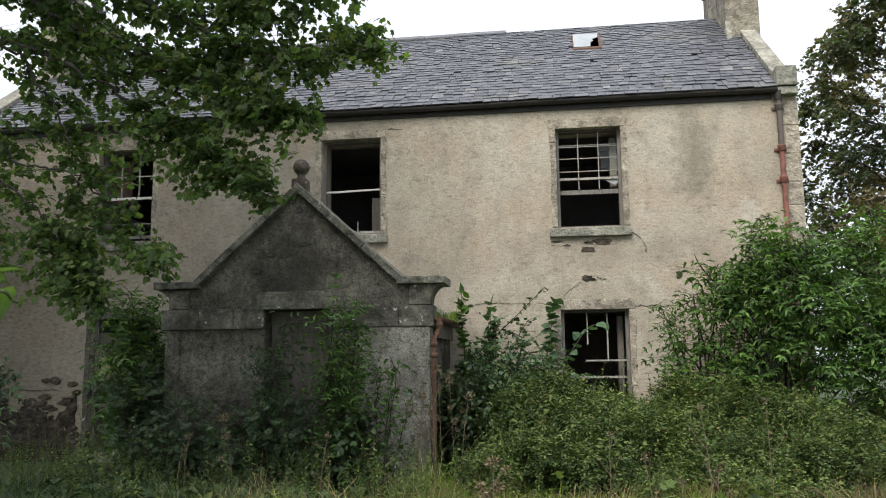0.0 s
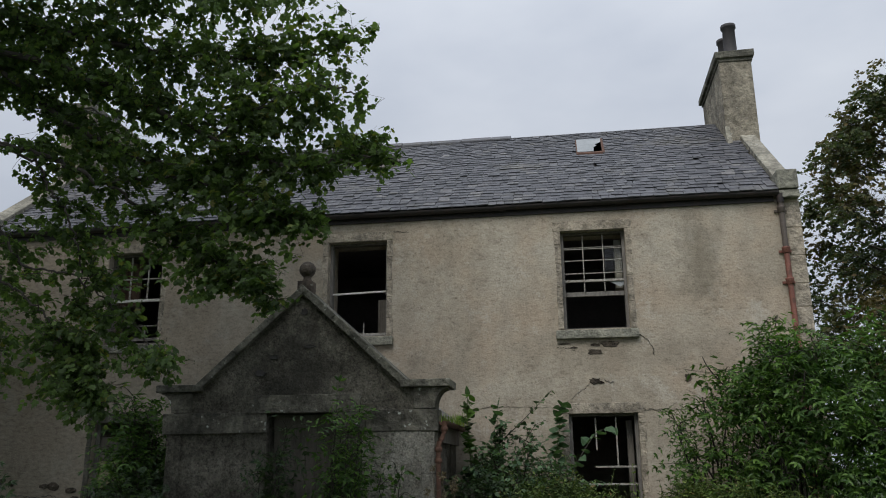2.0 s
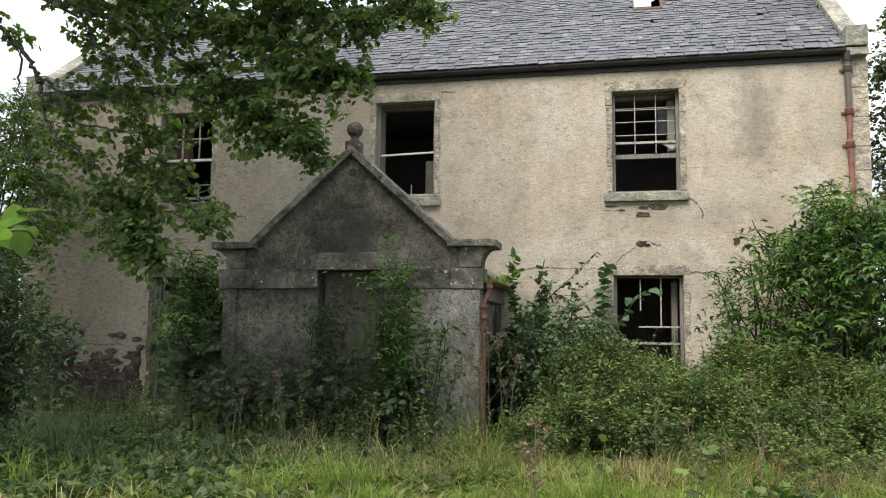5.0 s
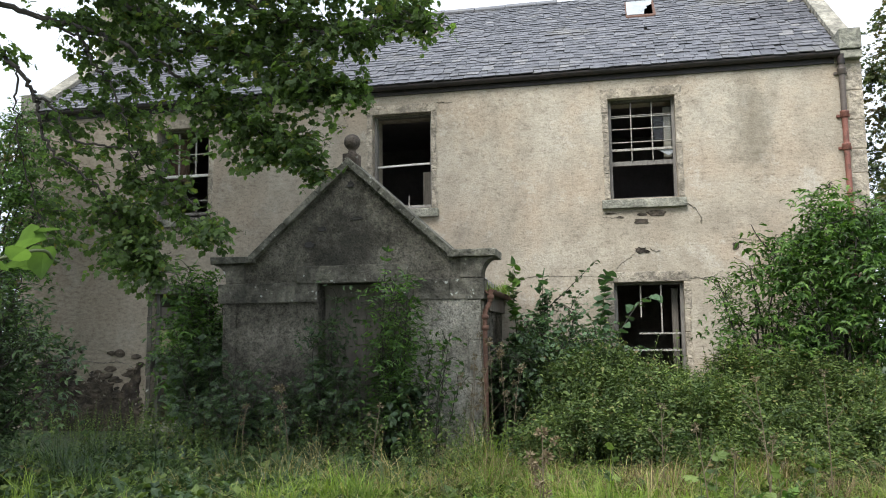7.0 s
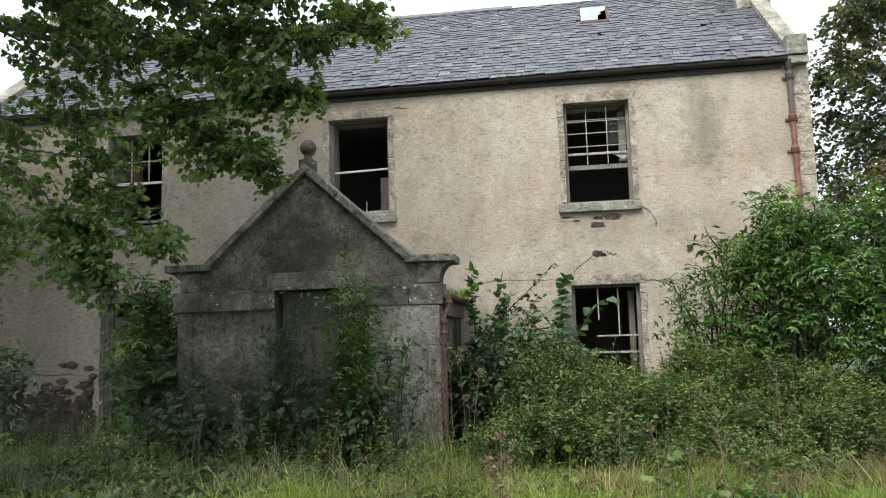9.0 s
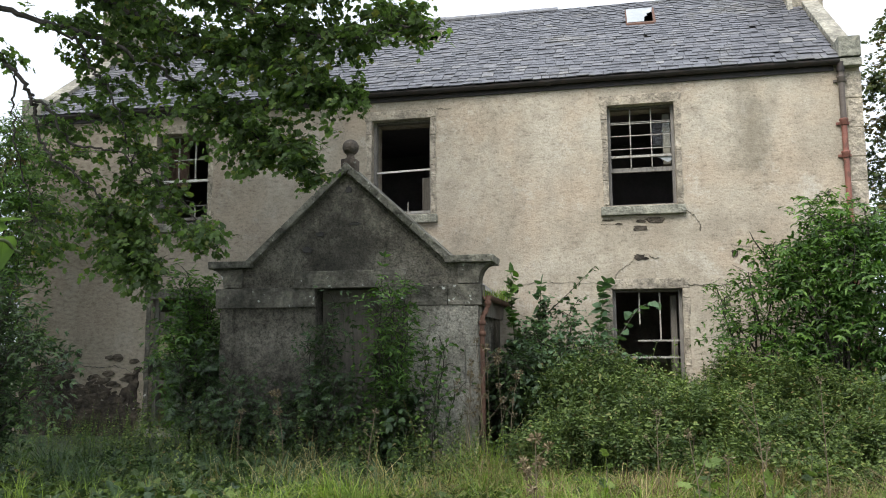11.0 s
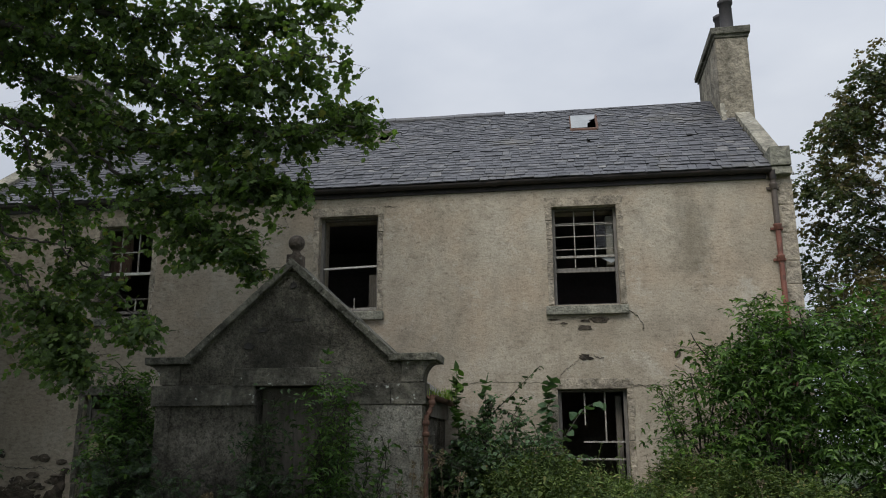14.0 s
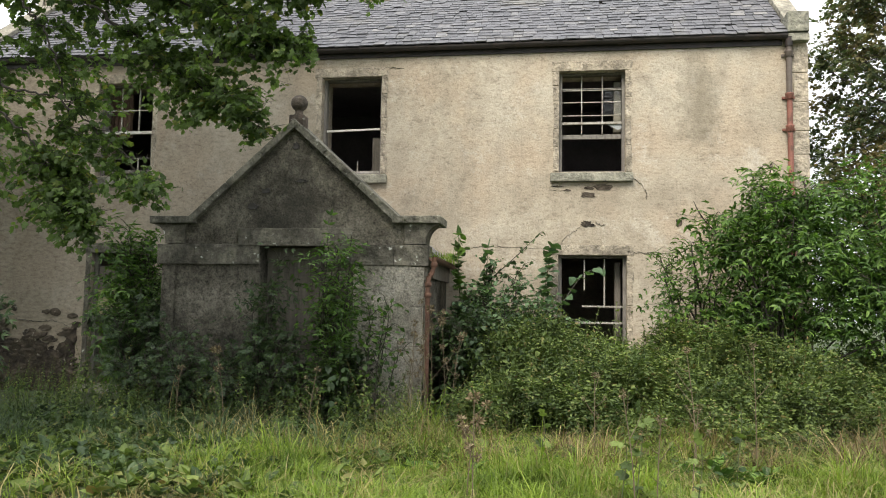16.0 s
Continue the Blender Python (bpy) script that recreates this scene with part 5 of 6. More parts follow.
def leafy_bush(name, label, foot, clumps, leaf=0.29, leafmat=None, template=None, per=6, shoots=0):
    """Arching stems from one root into rounded leafy clumps."""
    t = thing(name, label, "shrub", "shrubs")
    wood, crown = Soup(), Soup()
    z = ground_z(*foot) - 0.05
    pts = []
    for c, r, n in clumps:
        for k in range(3):
            a = np.array([foot[0] + rng.normal(0, 0.12), foot[1] + rng.normal(0, 0.1), z])
            e = np.array(c) + rng.normal(0, 0.5, 3) * r
            line = smooth_line([a, a * 0.6 + e * 0.4 + (0, 0, 0.25 * (e[2] - z)), e * 0.9 + a * 0.1 + (0, 0, 0.08), e], 5)
            wood.tube(line, 0.02, 0.005, 5)
            pts.append(line[6:])
    sprays(wood, crown, np.concatenate(pts), clumps, template or PIN5, leaf, per, 0.36, 0.35, 0.4, 0.003)
    for k in range(shoots):
        c, r, n = clumps[k % min(len(clumps), 5)]
        a = np.array(c) + rng.normal(0, 0.35, 3) * r
        e = np.array(c) + np.array([rng.uniform(-1.25, 1.1) * r[0], rng.uniform(-1, 0.2) * r[1], rng.uniform(0.4, 1.15) * r[2]])
        bough(wood, crown, [a, (a + e) / 2 + (0, 0, 0.06), e], 0.008, 0.003, template or PIN5, leaf * 0.9, 0.14, 0.2, 0.11, 0.3, 0.25, 4)
    wood.build("branchwork", BARK, t, "", True)
    crown.build("foliage", leafmat or ELDER, t)


def shoot(name, label, points, leafmat, leaf, template, leaf_every=0.06, r0=0.012, category="sapling", spread=0.9):
    """A single leafy stem."""
    t = thing(name, label, category, "shoots by the wall")
    wood, crown = Soup(), Soup()
    line = smooth_line(points, 8)
    wood.tube(line, r0, 0.003, 6)
    leaves_on(crown, template, line, leaf_every, leaf, spread=spread, droop=0.3, first=0.25, lift=0.5)
    wood.build("stem", BARK if name == "arching_cane" else STEM, t, "", True)
    crown.build("leaves", leafmat, t)


OV = (OVATE, OVATE_F)
BROAD = (OVATE * (1, 1.45, 1), OVATE_F)

sycamore()
far_tree(13.3, 14.5, 14.1, 4.4, 72, "tall broadleaf tree with thinning browned crown", 0.14)
far_tree(12.1, 9.5, 6.2, 2.7, 34, "lower dark green tree beside the gable", 0.12)
far_tree(-11.8, 6.0, 7.5, 3.0, 34, "green broadleaf tree beyond the far gable", 0.15)

# big elder by the gable corner
leafy_bush("elder_bush", "large bright green elder bush against the wall", (4.95, -1.0), [
    ((4.80, -1.0, 2.32), (0.50, 0.45, 0.34), 34), ((4.74, -1.0, 2.72), (0.16, 0.2, 0.20), 7), ((5.30, -1.1, 2.36), (0.55, 0.5, 0.38), 40), ((4.35, -1.1, 1.92), (0.52, 0.45, 0.36), 42),
    ((5.0, -1.35, 1.95), (0.85, 0.45, 0.50), 74), ((4.50, -1.2, 1.55), (0.62, 0.4, 0.36), 40), ((5.35, -1.5, 1.45), (0.70, 0.4, 0.50), 60), ((4.6, -1.0, 1.0), (0.75, 0.4, 0.5), 66), ((4.2, -1.1, 0.7), (0.5, 0.3, 0.4), 34), ((5.6, -1.45, 0.8), (0.6, 0.4, 0.5), 40), ((5.95, -1.25, 1.25), (0.5, 0.4, 0.45), 50)], shoots=16)
leafy_bush("elder_bush", "large dark green elder bush beside the gable", (6.6, -0.9), [
    ((6.1, -1.0, 2.35), (0.65, 0.6, 0.50), 46), ((6.9, -0.9, 2.4), (0.8, 0.7, 0.55), 60), ((6.2, -1.4, 1.70), (0.8, 0.5, 0.5), 62), ((7.2, -1.2, 1.7), (0.8, 0.6, 0.6), 60),
    ((6.3, -1.5, 0.9), (0.8, 0.4, 0.55), 56), ((7.9, -0.9, 2.2), (0.7, 0.7, 0.7), 46), ((7.4, -1.4, 0.8), (0.8, 0.4, 0.5), 40)], shoots=12)
leafy_bush("elder_bush", "low straggling elder bush under the wall", (3.95, -0.7), [
    ((3.85, -0.8, 1.72), (0.45, 0.3, 0.20), 12), ((3.55, -0.8, 1.45), (0.42, 0.3, 0.22), 12), ((3.60, -0.8, 1.00), (0.45, 0.3, 0.26), 18), ((4.10, -0.8, 1.25), (0.36, 0.3, 0.28), 14)], 0.22, shoots=5)
# bright bush by the boarded doorway
shrub("elder_bush", "bright green elder bush before the boarded doorway", (-4.12, -1.15), 24, 2.5, (0.56, 0.45), ELDER, PIN5, 0.29, 0.085, 0.38, (-0.08, 0), 0.095, 0.016)
# shrubs crowding the porch
shrub("dark_shrub", "dark green shrub crowding the porch front", (-2.75, -2.7), 16, 1.10, (0.8, 0.3), DARKLEAF, PIN7, 0.15, 0.06, 0.30, (0, 0), 0.08)
shrub("dark_shrub", "dark green shrub before the porch door", (-1.55, -2.7), 16, 1.15, (0.75, 0.3), DARKLEAF, PIN7, 0.15, 0.06, 0.30, (0, 0), 0.08)
shrub("dark_shrub", "dark green shrub at the porch corner", (-0.62, -2.6), 11, 1.05, (0.40, 0.25), DARKLEAF, BROAD, 0.10, 0.055, 0.34, (0, 0), 0.055)
shrub("dark_shrub", "dark green shrub between the porch and the bushes", (-3.75, -1.8), 20, 1.6, (0.45, 0.45), DARKLEAF, PIN7, 0.16, 0.06, 0.32, (0, 0), 0.08)
shrub("sapling", "thin leafy sapling before the porch door", (-0.78, -2.6), 10, 2.50, (0.24, 0.15), ELDER, PIN5, 0.25, 0.085, 0.26, (0.05, 0), 0.09, 0.012)
shrub("sapling", "thin leafy sapling at the porch doorway", (-1.80, -2.55), 6, 2.25, (0.24, 0.12), DARKLEAF, PIN5, 0.25, 0.10, 0.28, (0.1, 0), 0.10, 0.012)
shrub("sapling", "thin pale leafed sapling at the porch corner", (-0.20, -2.6), 4, 1.85, (0.20, 0.12), ELDER, BROAD, 0.085, 0.09, 0.30, (0.1, 0), 0.07, 0.010)
# glaucous shrub between porch and lower window
shrub("snowberry_bush", "blue-green snowberry bush below the window", (1.25, -0.75), 36, 1.85, (0.85, 0.35), GLAUCOUS, BROAD, 0.075, 0.06, 0.36, (0, 0), 0.042, 0.010)
shrub("snowberry_bush", "dark snowberry bush beside the porch", (0.85, -1.5), 28, 1.45, (0.6, 0.4), DARKLEAF, BROAD, 0.085, 0.06, 0.36, (0, 0), 0.045, 0.010)
shoot("shoot", "upright bright green leafy shoot beside the porch", [(0.62, -0.7, G), (0.60, -0.7, 0.9), (0.56, -0.7, 1.5), (0.56, -0.7, 1.98)], ELDER, 0.21, BROAD, 0.034, spread=1.3)
shoot("shoot", "upright green leafy shoot near the wall", [(0.86, -0.7, G), (0.88, -0.7, 0.9), (0.97, -0.7, 1.4), (0.99, -0.7, 1.82)], GLAUCOUS, 0.19, BROAD, 0.045, spread=1.2)
shoot("arching_cane", "arching brown cane with small dark leaves", [(0.45, -0.8, G), (0.50, -0.75, 0.75), (0.95, -0.7, 1.25), (1.35, -0.7, 1.62), (1.77, -0.7, 2.03)], DARKLEAF, 0.11, BROAD, 0.085, r0=0.018, spread=1.0)
shoot("arching_cane", "leafy cane with pale leaves across the window", [(1.7, -0.75, G), (1.85, -0.7, 0.6), (2.1, -0.65, 1.05), (2.35, -0.6, 1.40), (2.60, -0.6, 1.54)], GLAUCOUS, 0.19, BROAD, 0.10, spread=1.0)
shoot("shoot", "pale leafy shoot rising at the window jamb", [(1.72, -0.45, G), (1.76, -0.4, 0.8), (1.84, -0.35, 1.4), (1.90, -0.3, 1.88)], GLAUCOUS, 0.19, BROAD, 0.04, spread=1.2)
# dark bush at the western edge
shrub("dark_shrub", "dark green bush under the sycamore", (-4.72, -5.1), 36, 2.3, (1.1, 0.8), DARKLEAF, PIN5, 0.22, 0.09, 0.45, (0, 0), 0.10, 0.018)
leafy_bush("elder_tree", "tall leafy elder tree at the far house corner", (-8.1, -1.2), [
    ((-7.46, -1.0, 4.2), (0.75, 0.6, 0.6), 52), ((-8.16, -1.0, 4.5), (0.7, 0.6, 0.6), 40), ((-7.21, -1.2, 3.3), (0.65, 0.5, 0.6), 56), ((-7.36, -1.3, 2.3), (0.7, 0.5, 0.6), 60),
    ((-8.16, -1.2, 3.2), (0.8, 0.6, 0.8), 60), ((-7.16, -1.5, 1.3), (0.6, 0.5, 0.6), 50), ((-7.36, -1.6, 0.4), (0.7, 0.5, 0.6), 50), ((-8.26, -1.4, 1.6), (0.8, 0.6, 0.9), 60)], 0.26, shoots=10)
# slim sapling close to the path
shoot("lime_sapling", "slim sapling with broad pale green leaves", [(0.2, -11.7, G), (0.3, -11.65, 0.2), (0.5, -11.5, 0.85), (0.96, -11.35, 1.05), (0.99, -11.25, 1.05)], SYC, 0.075, (ROUND, ROUND_F), 0.05, 0.005)


# ---------- nettles, grass and dry stalks ----------
def nettle_template():
    """A leafy stem one metre tall: paired toothed leaves that hang outwards, small at the tip."""
    s = Soup()
    s.tube([(0, 0, 0), (0.015, 0, 0.5), (0, 0.015, 1.0)], 0.004, 0.002, 3)
    k = 0
    for z in np.linspace(0.36, 0.99, 11):
        size = 0.080 * (1.1 - 0.75 * ((z - 0.36) / 0.63) ** 1.6)
        for side in (0, math.pi):
            a = side + k * math.pi / 2 + rng.uniform(-0.4, 0.4)
            d = np.array([[math.cos(a), math.sin(a), rng.uniform(-0.7, -0.05) if z < 0.88 else 0.6]])
            s.scatter(OVATE, OVATE_F, [(0, 0, z)], frames(d, np.array([[0, 0, 1.0]]) + rng.normal(0, 0.2, (1, 3)), np.zeros(1)), [size * rng.uniform(0.75, 1.15)])
        k += 1
    f = []
    for q in s.f:
        f += [tuple(q)] if len(q) == 3 else [(q[0], q[1], q[2]), (q[0], q[2], q[3])]
    return np.concatenate(s.v), np.array(f)


def upright(n, lean=0.12):
    a = np.stack([rng.normal(0, lean, n), rng.normal(0, lean, n), np.ones(n)], -1)
    a /= np.linalg.norm(a, axis=1)[:, None]
    x = np.stack([np.cos(t := rng.uniform(0, 2 * np.pi, n)), np.sin(t), np.zeros(n)], -1)
    y = np.cross(a, x)
    y /= np.linalg.norm(y, axis=1)[:, None]
    return np.stack([np.cross(y, a), y, a], -1)


def patch_points(n, x0, x1, y0, y1, keep):
    out = []
    while len(out) < n:
        x, y = rng.uniform(x0, x1), rng.uniform(y0, y1)
        if keep(x, y):
            out.append((x, y, ground_z(x, y)))
    return np.array(out)


def clear_of_porch(x, y):
    return not (-3.6 < x < 0.5 and y > -2.15) and y < -0.05


def nettles():
    s = Soup()
    kinds = [nettle_template() for _ in range(4)]
    front = lambda x: -3.75 + 0.25 * math.sin(x * 1.3) + 0.25 * math.sin(x * 4.1) + 0.7 * max(0, 1.4 - x)
    swell = lambda x, y: 1 + 0.50 * noise.noise((x * 0.9 + 4, y * 0.9, 2)) + 0.22 * noise.noise((x * 2.6, y * 2.6, 5))
    zones = (
        (1500, 0.9, 7.4, -4.2, -0.2, lambda x, y: clear_of_porch(x, y) and y > front(x) and x > 1.0 + 0.25 * math.sin(y * 4), lambda x, y: (0.28 + 0.98 * max(0, min(1, (y + 4.1) / 2.5)) ** 0.75) * swell(x, y) * (1 - 0.16 * max(0, x - 4.4))),
        (330, -4.6, 0.6, -4.2, -2.2, clear_of_porch, lambda x, y: (0.45 + 0.35 * max(0, min(1, (y + 4.2) / 1.6))) * swell(x, y)),
        (260, -8.2, -4.2, -3.6, -0.15, clear_of_porch, lambda x, y: 0.5 * swell(x, y)),
        (160, 4.5, 10.5, -5.0, -3.0, clear_of_porch, lambda x, y: 0.5 * swell(x, y)),
        (420, -7.5, -0.2, -6.4, -3.6, clear_of_porch, lambda x, y: 0.30),
        (140, 0.5, 8.0, -5.2, -4.2, clear_of_porch, lambda x, y: 0.40),
    )
    for n, x0, x1, y0, y1, keep, tall in zones:
        p = patch_points(n, x0, x1, y0, y1, keep)
        h = np.array([tall(x, y) for x, y, _ in p]) * rng.uniform(0.72, 1.12, n)
        h *= np.where(rng.random(n) < 0.06, 1.18, 1.0)
        pick = rng.integers(0, 4, n)
        for k in range(4):
            w = pick == k
            if w.any():
                s.scatter(kinds[k][0], kinds[k][1], p[w], upright(int(w.sum()), 0.22), h[w])
    # leafy mounds between the stems
    n0, x0, x1, y0, y1, keep, tall = zones[0]
    seeds = patch_points(220, x0, x1, y0 + 0.2, y1 - 0.1, keep)
    mounds, feet = [], []
    for x, y, z in seeds:
        h = tall(x, y) * rng.uniform(0.78, 1.0)
        w = rng.uniform(0.22, 0.50)
        mounds.append(((x, y, z + h - 0.5 * w), (w, w, w * 0.75), int(34 * w / 0.32)))
        feet += [(x, y, z), (x, y, z + 0.5 * h)]
    sprays(s, s, np.array(feet), mounds, (OVATE * (1, 0.9, 1), OVATE_F), 0.058, 14, 0.24, 0.15, 0.4, 0.002)
    ob = s.build("nettle_bed", NETTLE)
    tagged(ob, "dense bed of grey-green nettles", "nettles", kind="stuff")


def blades(n, zone, height, width, material, name, label, bend=0.5, keep=clear_of_porch, clumped=0.5, base=None):
    """Bent grass blades of three joints."""
    x0, x1, y0, y1 = zone
    s = Soup()
    tuft = patch_points(max(20, n // 40), x0, x1, y0, y1, keep)
    a = patch_points(int(n * (1 - clumped)), x0, x1, y0, y1, keep)
    b = tuft[rng.integers(0, len(tuft), n - len(a))]
    b = b + np.c_[rng.normal(0, 0.07, (len(b), 2)), np.zeros(len(b))]
    p = np.vstack([a, b])
    n = len(p)
    p[:, 2] -= 0.02
    if base:
        p[:, 2] = base
    h = height * rng.uniform(0.4, 1.25, n) * (0.8 + 0.45 * np.sin(p[:, 0] * 2.3) * np.sin(p[:, 1] * 1.7 + 1) + 0.3 * np.sin(p[:, 0] * 5.1 + 1) * np.sin(p[:, 1] * 6.3))
    t = rng.uniform(0, 2 * np.pi, n)
    d = np.stack([np.cos(t), np.sin(t), np.zeros(n)], -1)
    c = np.stack([-np.sin(t), np.cos(t), np.zeros(n)], -1)
    k = bend * rng.uniform(0.1, 1.2, n)
    v = []
    for u, wd in ((0, 1.0), (0.4, 0.9), (0.75, 0.6)):
        mid = p + d * (h * k * u * u)[:, None] + np.array([0, 0, 1.0]) * (h * (u - 0.25 * k * u ** 3))[:, None]
        v += [mid - c * width * wd * 0.5, mid + c * width * wd * 0.5]
    v.append(p + d * (h * k)[:, None] + np.array([0, 0, 1.0]) * (h * (1 - 0.35 * k))[:, None])
    v = np.stack(v, 1).reshape(-1, 3)
    f = np.array([(0, 1, 3), (0, 3, 2), (2, 3, 5), (2, 5, 4), (4, 5, 6)])
    s.add(v, (f[None] + np.arange(n)[:, None, None] * 7).reshape(-1, 3))
    ob = s.build(name, material)
    tagged(ob, label, "grass", kind="stuff")


def weeds(n, zone, size, material, name, label, keep=clear_of_porch):
    """Low broad-leaved plants: rosettes and short leafy stems."""
    x0, x1, y0, y1 = zone
    kinds = []
    for j in range(3):
        s = Soup()
        for i in range(9):
            a = i * 2.4 + rng.uniform(-0.3, 0.3)
            d = np.array([[math.cos(a), math.sin(a), rng.uniform(0.15, 1.1)]])
            s.scatter(BROAD[0] * (1, rng.uniform(0.6, 1.1), 1), BROAD[1], [(0, 0, rng.uniform(0.0, 0.9))], frames(d, np.array([[0, 0, 1.0]]) + rng.normal(0, 0.3, (1, 3)), np.zeros(1)), [rng.uniform(0.6, 1.1)])
        kinds.append((np.concatenate(s.v), np.array(s.f)))
    out = Soup()
    for v, f in kinds:
        k = n // 3
        p = patch_points(k, x0, x1, y0, y1, keep)
        out.scatter(v, f, p, upright(k, 0.2), size * rng.uniform(0.5, 1.4, k))
    tagged(out.build(name, material), label, "weeds", kind="stuff")


def open_lawn(x, y):
    return clear_of_porch(x, y) and rng.random() < 0.12 + 0.88 * min(max((x + 2.0 + 0.8 * math.sin(y * 2)) / 2.4, 0), 1)


def dry_stalk(x, y, h, head, seed, lean=(0.0, 0.0), label="dry brown weed stalk with a seed head"):
    r = np.random.default_rng(seed)
    t = thing("dry_stalk", label, "weed", "dry stalks")
    z = ground_z(x, y)
    wood, top = Soup(), Soup()
    line = smooth_line([(x, y, z - 0.03), (x + lean[0] * 0.3, y + lean[1] * 0.3, z + h * 0.5), (x + lean[0], y + lean[1], z + h)], 6)
    wood.tube(line, 0.0065, 0.003, 5)
    for i in range(4):
        p = line[int(len(line) * (0.45 + 0.12 * i))]
        a = r.uniform(0, 6.28)
        q = p + np.array([math.cos(a) * 0.12, math.sin(a) * 0.12, r.uniform(0.06, 0.2)]) * h
        wood.tube(smooth_line([p, (p + q) / 2 + (0, 0, -0.01), q], 3), 0.004, 0.002, 4)
        if head:
            top = Soup()
            k = 26
            dirs = r.normal(0, 1, (k, 3))
            top.scatter(OVATE, OVATE_F, q + dirs * 0.008, frames(dirs, r.normal(0, 1, (k, 3)), np.zeros(k)), np.full(k, 0.035 * head))
            top.build("seed_head", DRYHEAD, t)
    top = Soup()
    k = 40
    dirs = r.normal(0, 1, (k, 3))
    top.scatter(OVATE, OVATE_F, line[-1] + dirs * 0.012, frames(dirs, r.normal(0, 1, (k, 3)), np.zeros(k)), np.full(k, 0.045 * max(head, 0.5)))
    wood.build("stalk", DRYSTEM, t)
    top.build("seed_head", DRYHEAD, t)


nettles()
blades(70000, (-6.0, 7.5, -7.5, -3.3), 0.235, 0.0085, GRASS, "meadow_grass", "long green meadow grass, trampled and uneven", 1.1, keep=lambda x, y: open_lawn(x, y) and (x > -0.4 or rng.random() < 0.5))
blades(6500, (-7.0, 8.0, -7.4, -3.4), 0.38, 0.009, GRASS, "grass_tufts", "coarse green grass tufts", 1.3, clumped=0.9, keep=open_lawn)
blades(1600, (-3.0, 8.0, -7.4, -4.0), 0.34, 0.009, DRYGRASS, "dry_grass", "scattered straw-coloured dead grass", 1.6, clumped=0.85)
blades(12000, (0.1, 8.0, -5.5, -2.8), 0.42, 0.0075, GRASS, "tall_grass", "tall rank grass before the nettles", 2.1, clumped=0.92)
blades(6500, (-1.6, 8.0, -7.4, -3.4), 0.36, 0.006, DRYGRASS, "grass_thatch", "fallen straw-coloured thatch among the grass", 2.4, clumped=0.94)
blades(9000, (-5.5, 8.0, -7.4, -3.4), 0.30, 0.010, GRASS, "lying_grass", "flattened broad green grass", 2.2, clumped=0.6, keep=open_lawn)
# Dark green grass and weeds; part of the tree's shade is in their colour.
blades(3500, (-6.5, 0.5, -4.8, -2.7), 0.5, 0.008, DARKLEAF, "shade_grass", "rank grass by the porch with shade put into its dark colour", 1.6, clumped=0.8)
weeds(2300, (-7.5, -0.6, -6.3, -2.6), 0.088, DARKLEAF, "shade_weeds", "dark broad-leaved weeds with sycamore shade in their green")
weeds(1500, (-6.5, 0.6, -6.9, -3.0), 0.10, NETTLE, "broadleaf_weeds", "low broad-leaved weeds in the shaded grass")
weeds(420, (0.4, 8.0, -6.0, -3.6), 0.085, NETTLE, "broadleaf_weeds", "low broad-leaved weeds before the nettles")
weeds(700, (0.3, 7.5, -4.7, -3.2), 0.115, NETTLE, "broadleaf_weeds", "leafy weeds where nettles meet the grass")
weeds(110, (0.6, 4.5, -5.2, -3.6), 0.11, ELDER, "dock_plants", "bright green dock plants among dead grass")
# The same dark leaf green, shade included, along the porch foot.
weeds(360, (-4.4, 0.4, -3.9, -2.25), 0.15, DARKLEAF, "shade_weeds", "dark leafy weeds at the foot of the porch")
blades(12000, (-9.0, 10.0, -19.0, -8.5), 0.26, 0.008, GRASS, "near_grass", "long green meadow grass by the path", 1.0)
blades(2600, (0.0, 8.0, -5.6, -3.6), 0.44, 0.006, DRYGRASS, "dry_grass", "straw-coloured dead grass before the nettles", 1.5, clumped=0.8)
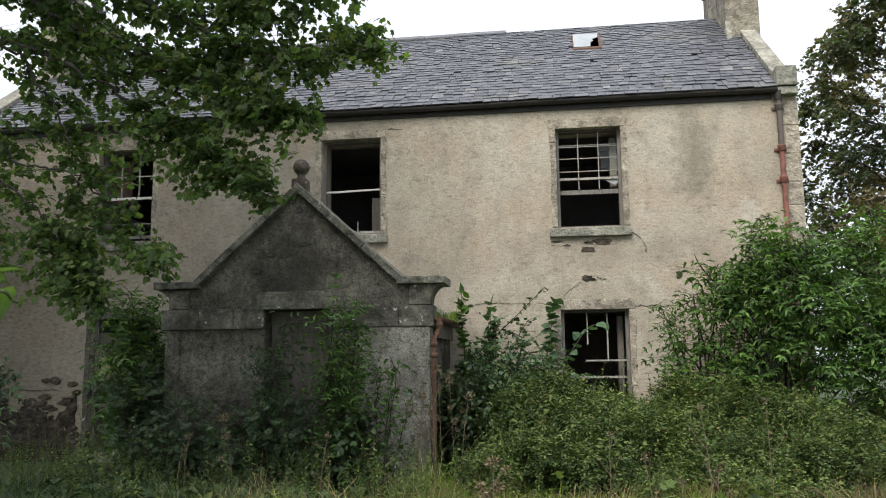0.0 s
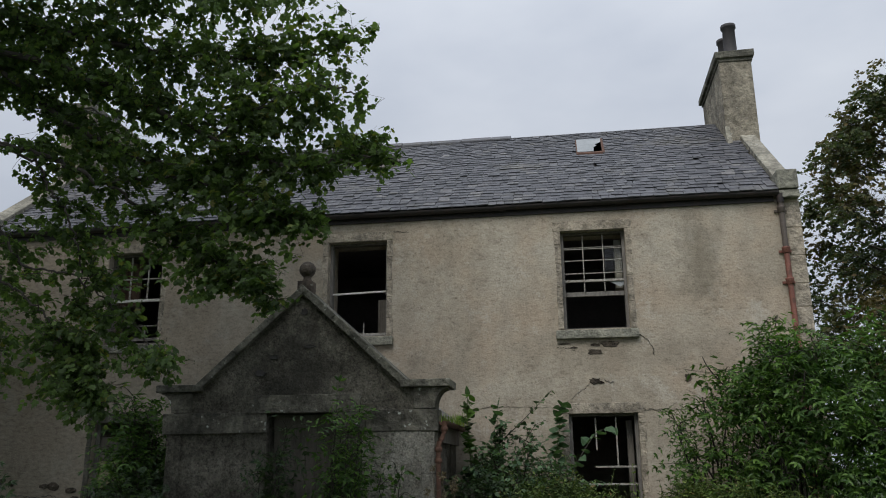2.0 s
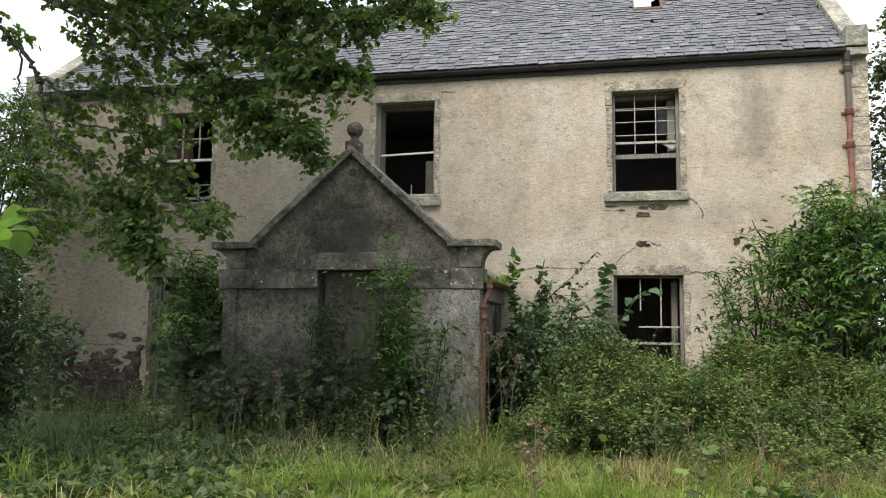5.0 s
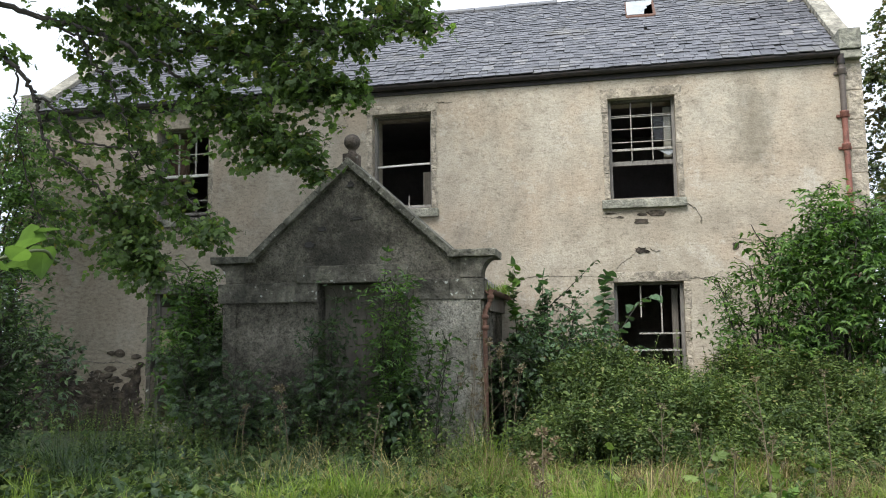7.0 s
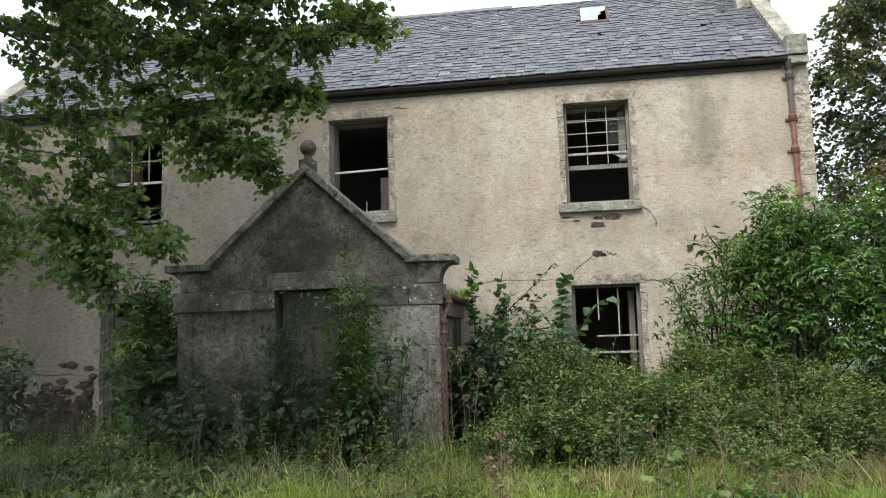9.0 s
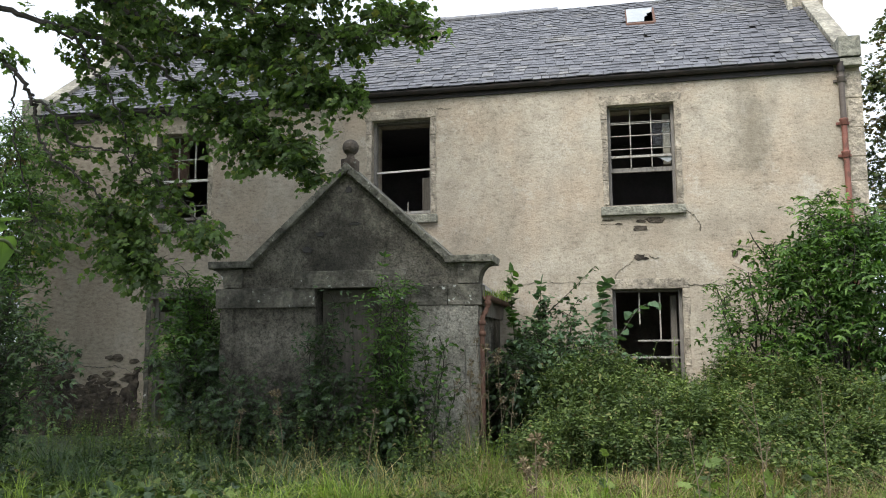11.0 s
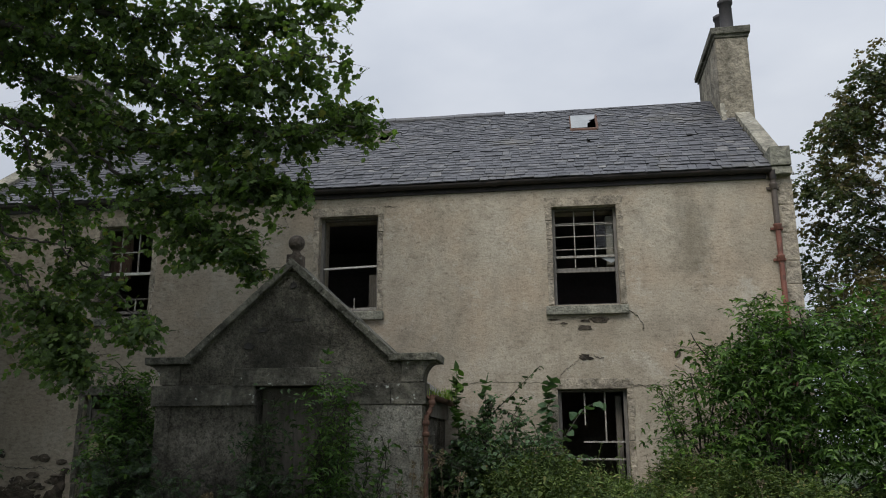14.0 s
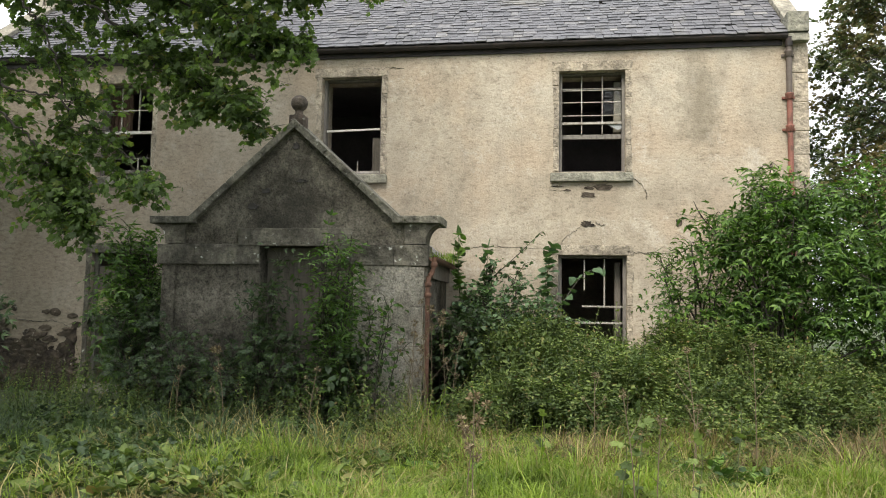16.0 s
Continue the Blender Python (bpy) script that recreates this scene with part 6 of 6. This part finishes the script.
blades(700, (-2.4, 0.6, -4.6, -2.6), 0.60, 0.007, DRYGRASS, "dry_grass", "straw-coloured dead grass before the porch", 1.4, clumped=0.8)
blades(2600, (4.55, 6.2, -4.7, -3.3), 0.62, 0.009, BROWNGRASS, "dead_grass_mound", "mound of browned dead grass beside the nettles", 1.5, clumped=0.6)
blades(2600, (0.2, 4.8, -4.9, -3.4), 0.44, 0.008, BROWNGRASS, "dead_grass", "browned dead grass along the edge of the nettles", 1.5, clumped=0.9)
blades(300, (0.36, 0.46, -1.9, -0.1), 0.26, 0.006, GRASS, "gutter_grass", "pale grass growing in the porch gutter", 0.6, keep=lambda x, y: True, base=1.55)

for i, (sx, sy, sh, sd) in enumerate(((1.42, -6.1, 0.85, 1.0), (1.36, -6.0, 0.66, 0.9), (2.62, -6.6, 0.95, 0.0), (2.78, -6.4, 0.75, 0.0), (3.05, -6.2, 0.8, 0.4), (-1.75, -3.5, 1.0, 0.9),
                                     (-2.3, -3.6, 0.8, 0.5), (0.35, -3.1, 1.35, 0.6), (0.5, -2.9, 1.6, 0.5), (0.25, -2.8, 1.2, 0.7), (2.4, -4.6, 0.9, 0.4), (3.3, -4.8, 1.15, 0.3), (-0.6, -4.0, 0.85, 0.4),
                                     (0.48, -2.35, 1.5, 0.9), (0.62, -2.2, 1.35, 1.0), (0.72, -2.4, 1.15, 0.8), (0.42, -2.5, 1.0, 1.0), (3.9, -4.4, 1.2, 0.2))):
    dry_stalk(sx, sy, sh, sd, 40 + i, (0.1 * math.sin(i * 2.2), 0.05 * math.cos(i * 1.7)))

for k, (px, py, ph) in enumerate(((2.62, -6.5, 0.80), (2.52, -6.4, 0.60), (3.0, -6.7, 0.62), (1.9, -5.2, 0.6), (3.6, -5.0, 0.7))):
    pz = ground_z(px, py)
    shoot("sow_thistle", "leafy green sow thistle standing in the grass", [(px, py, pz), (px + 0.02, py, pz + ph * 0.4), (px + 0.05, py + 0.02, pz + ph * 0.75), (px + 0.04, py, pz + ph)],
          NETTLE, 0.12, (MAPLE * (1, 0.7, 1), MAPLE_F), 0.075, 0.006, "weed", 1.2)

rubble()
slates()
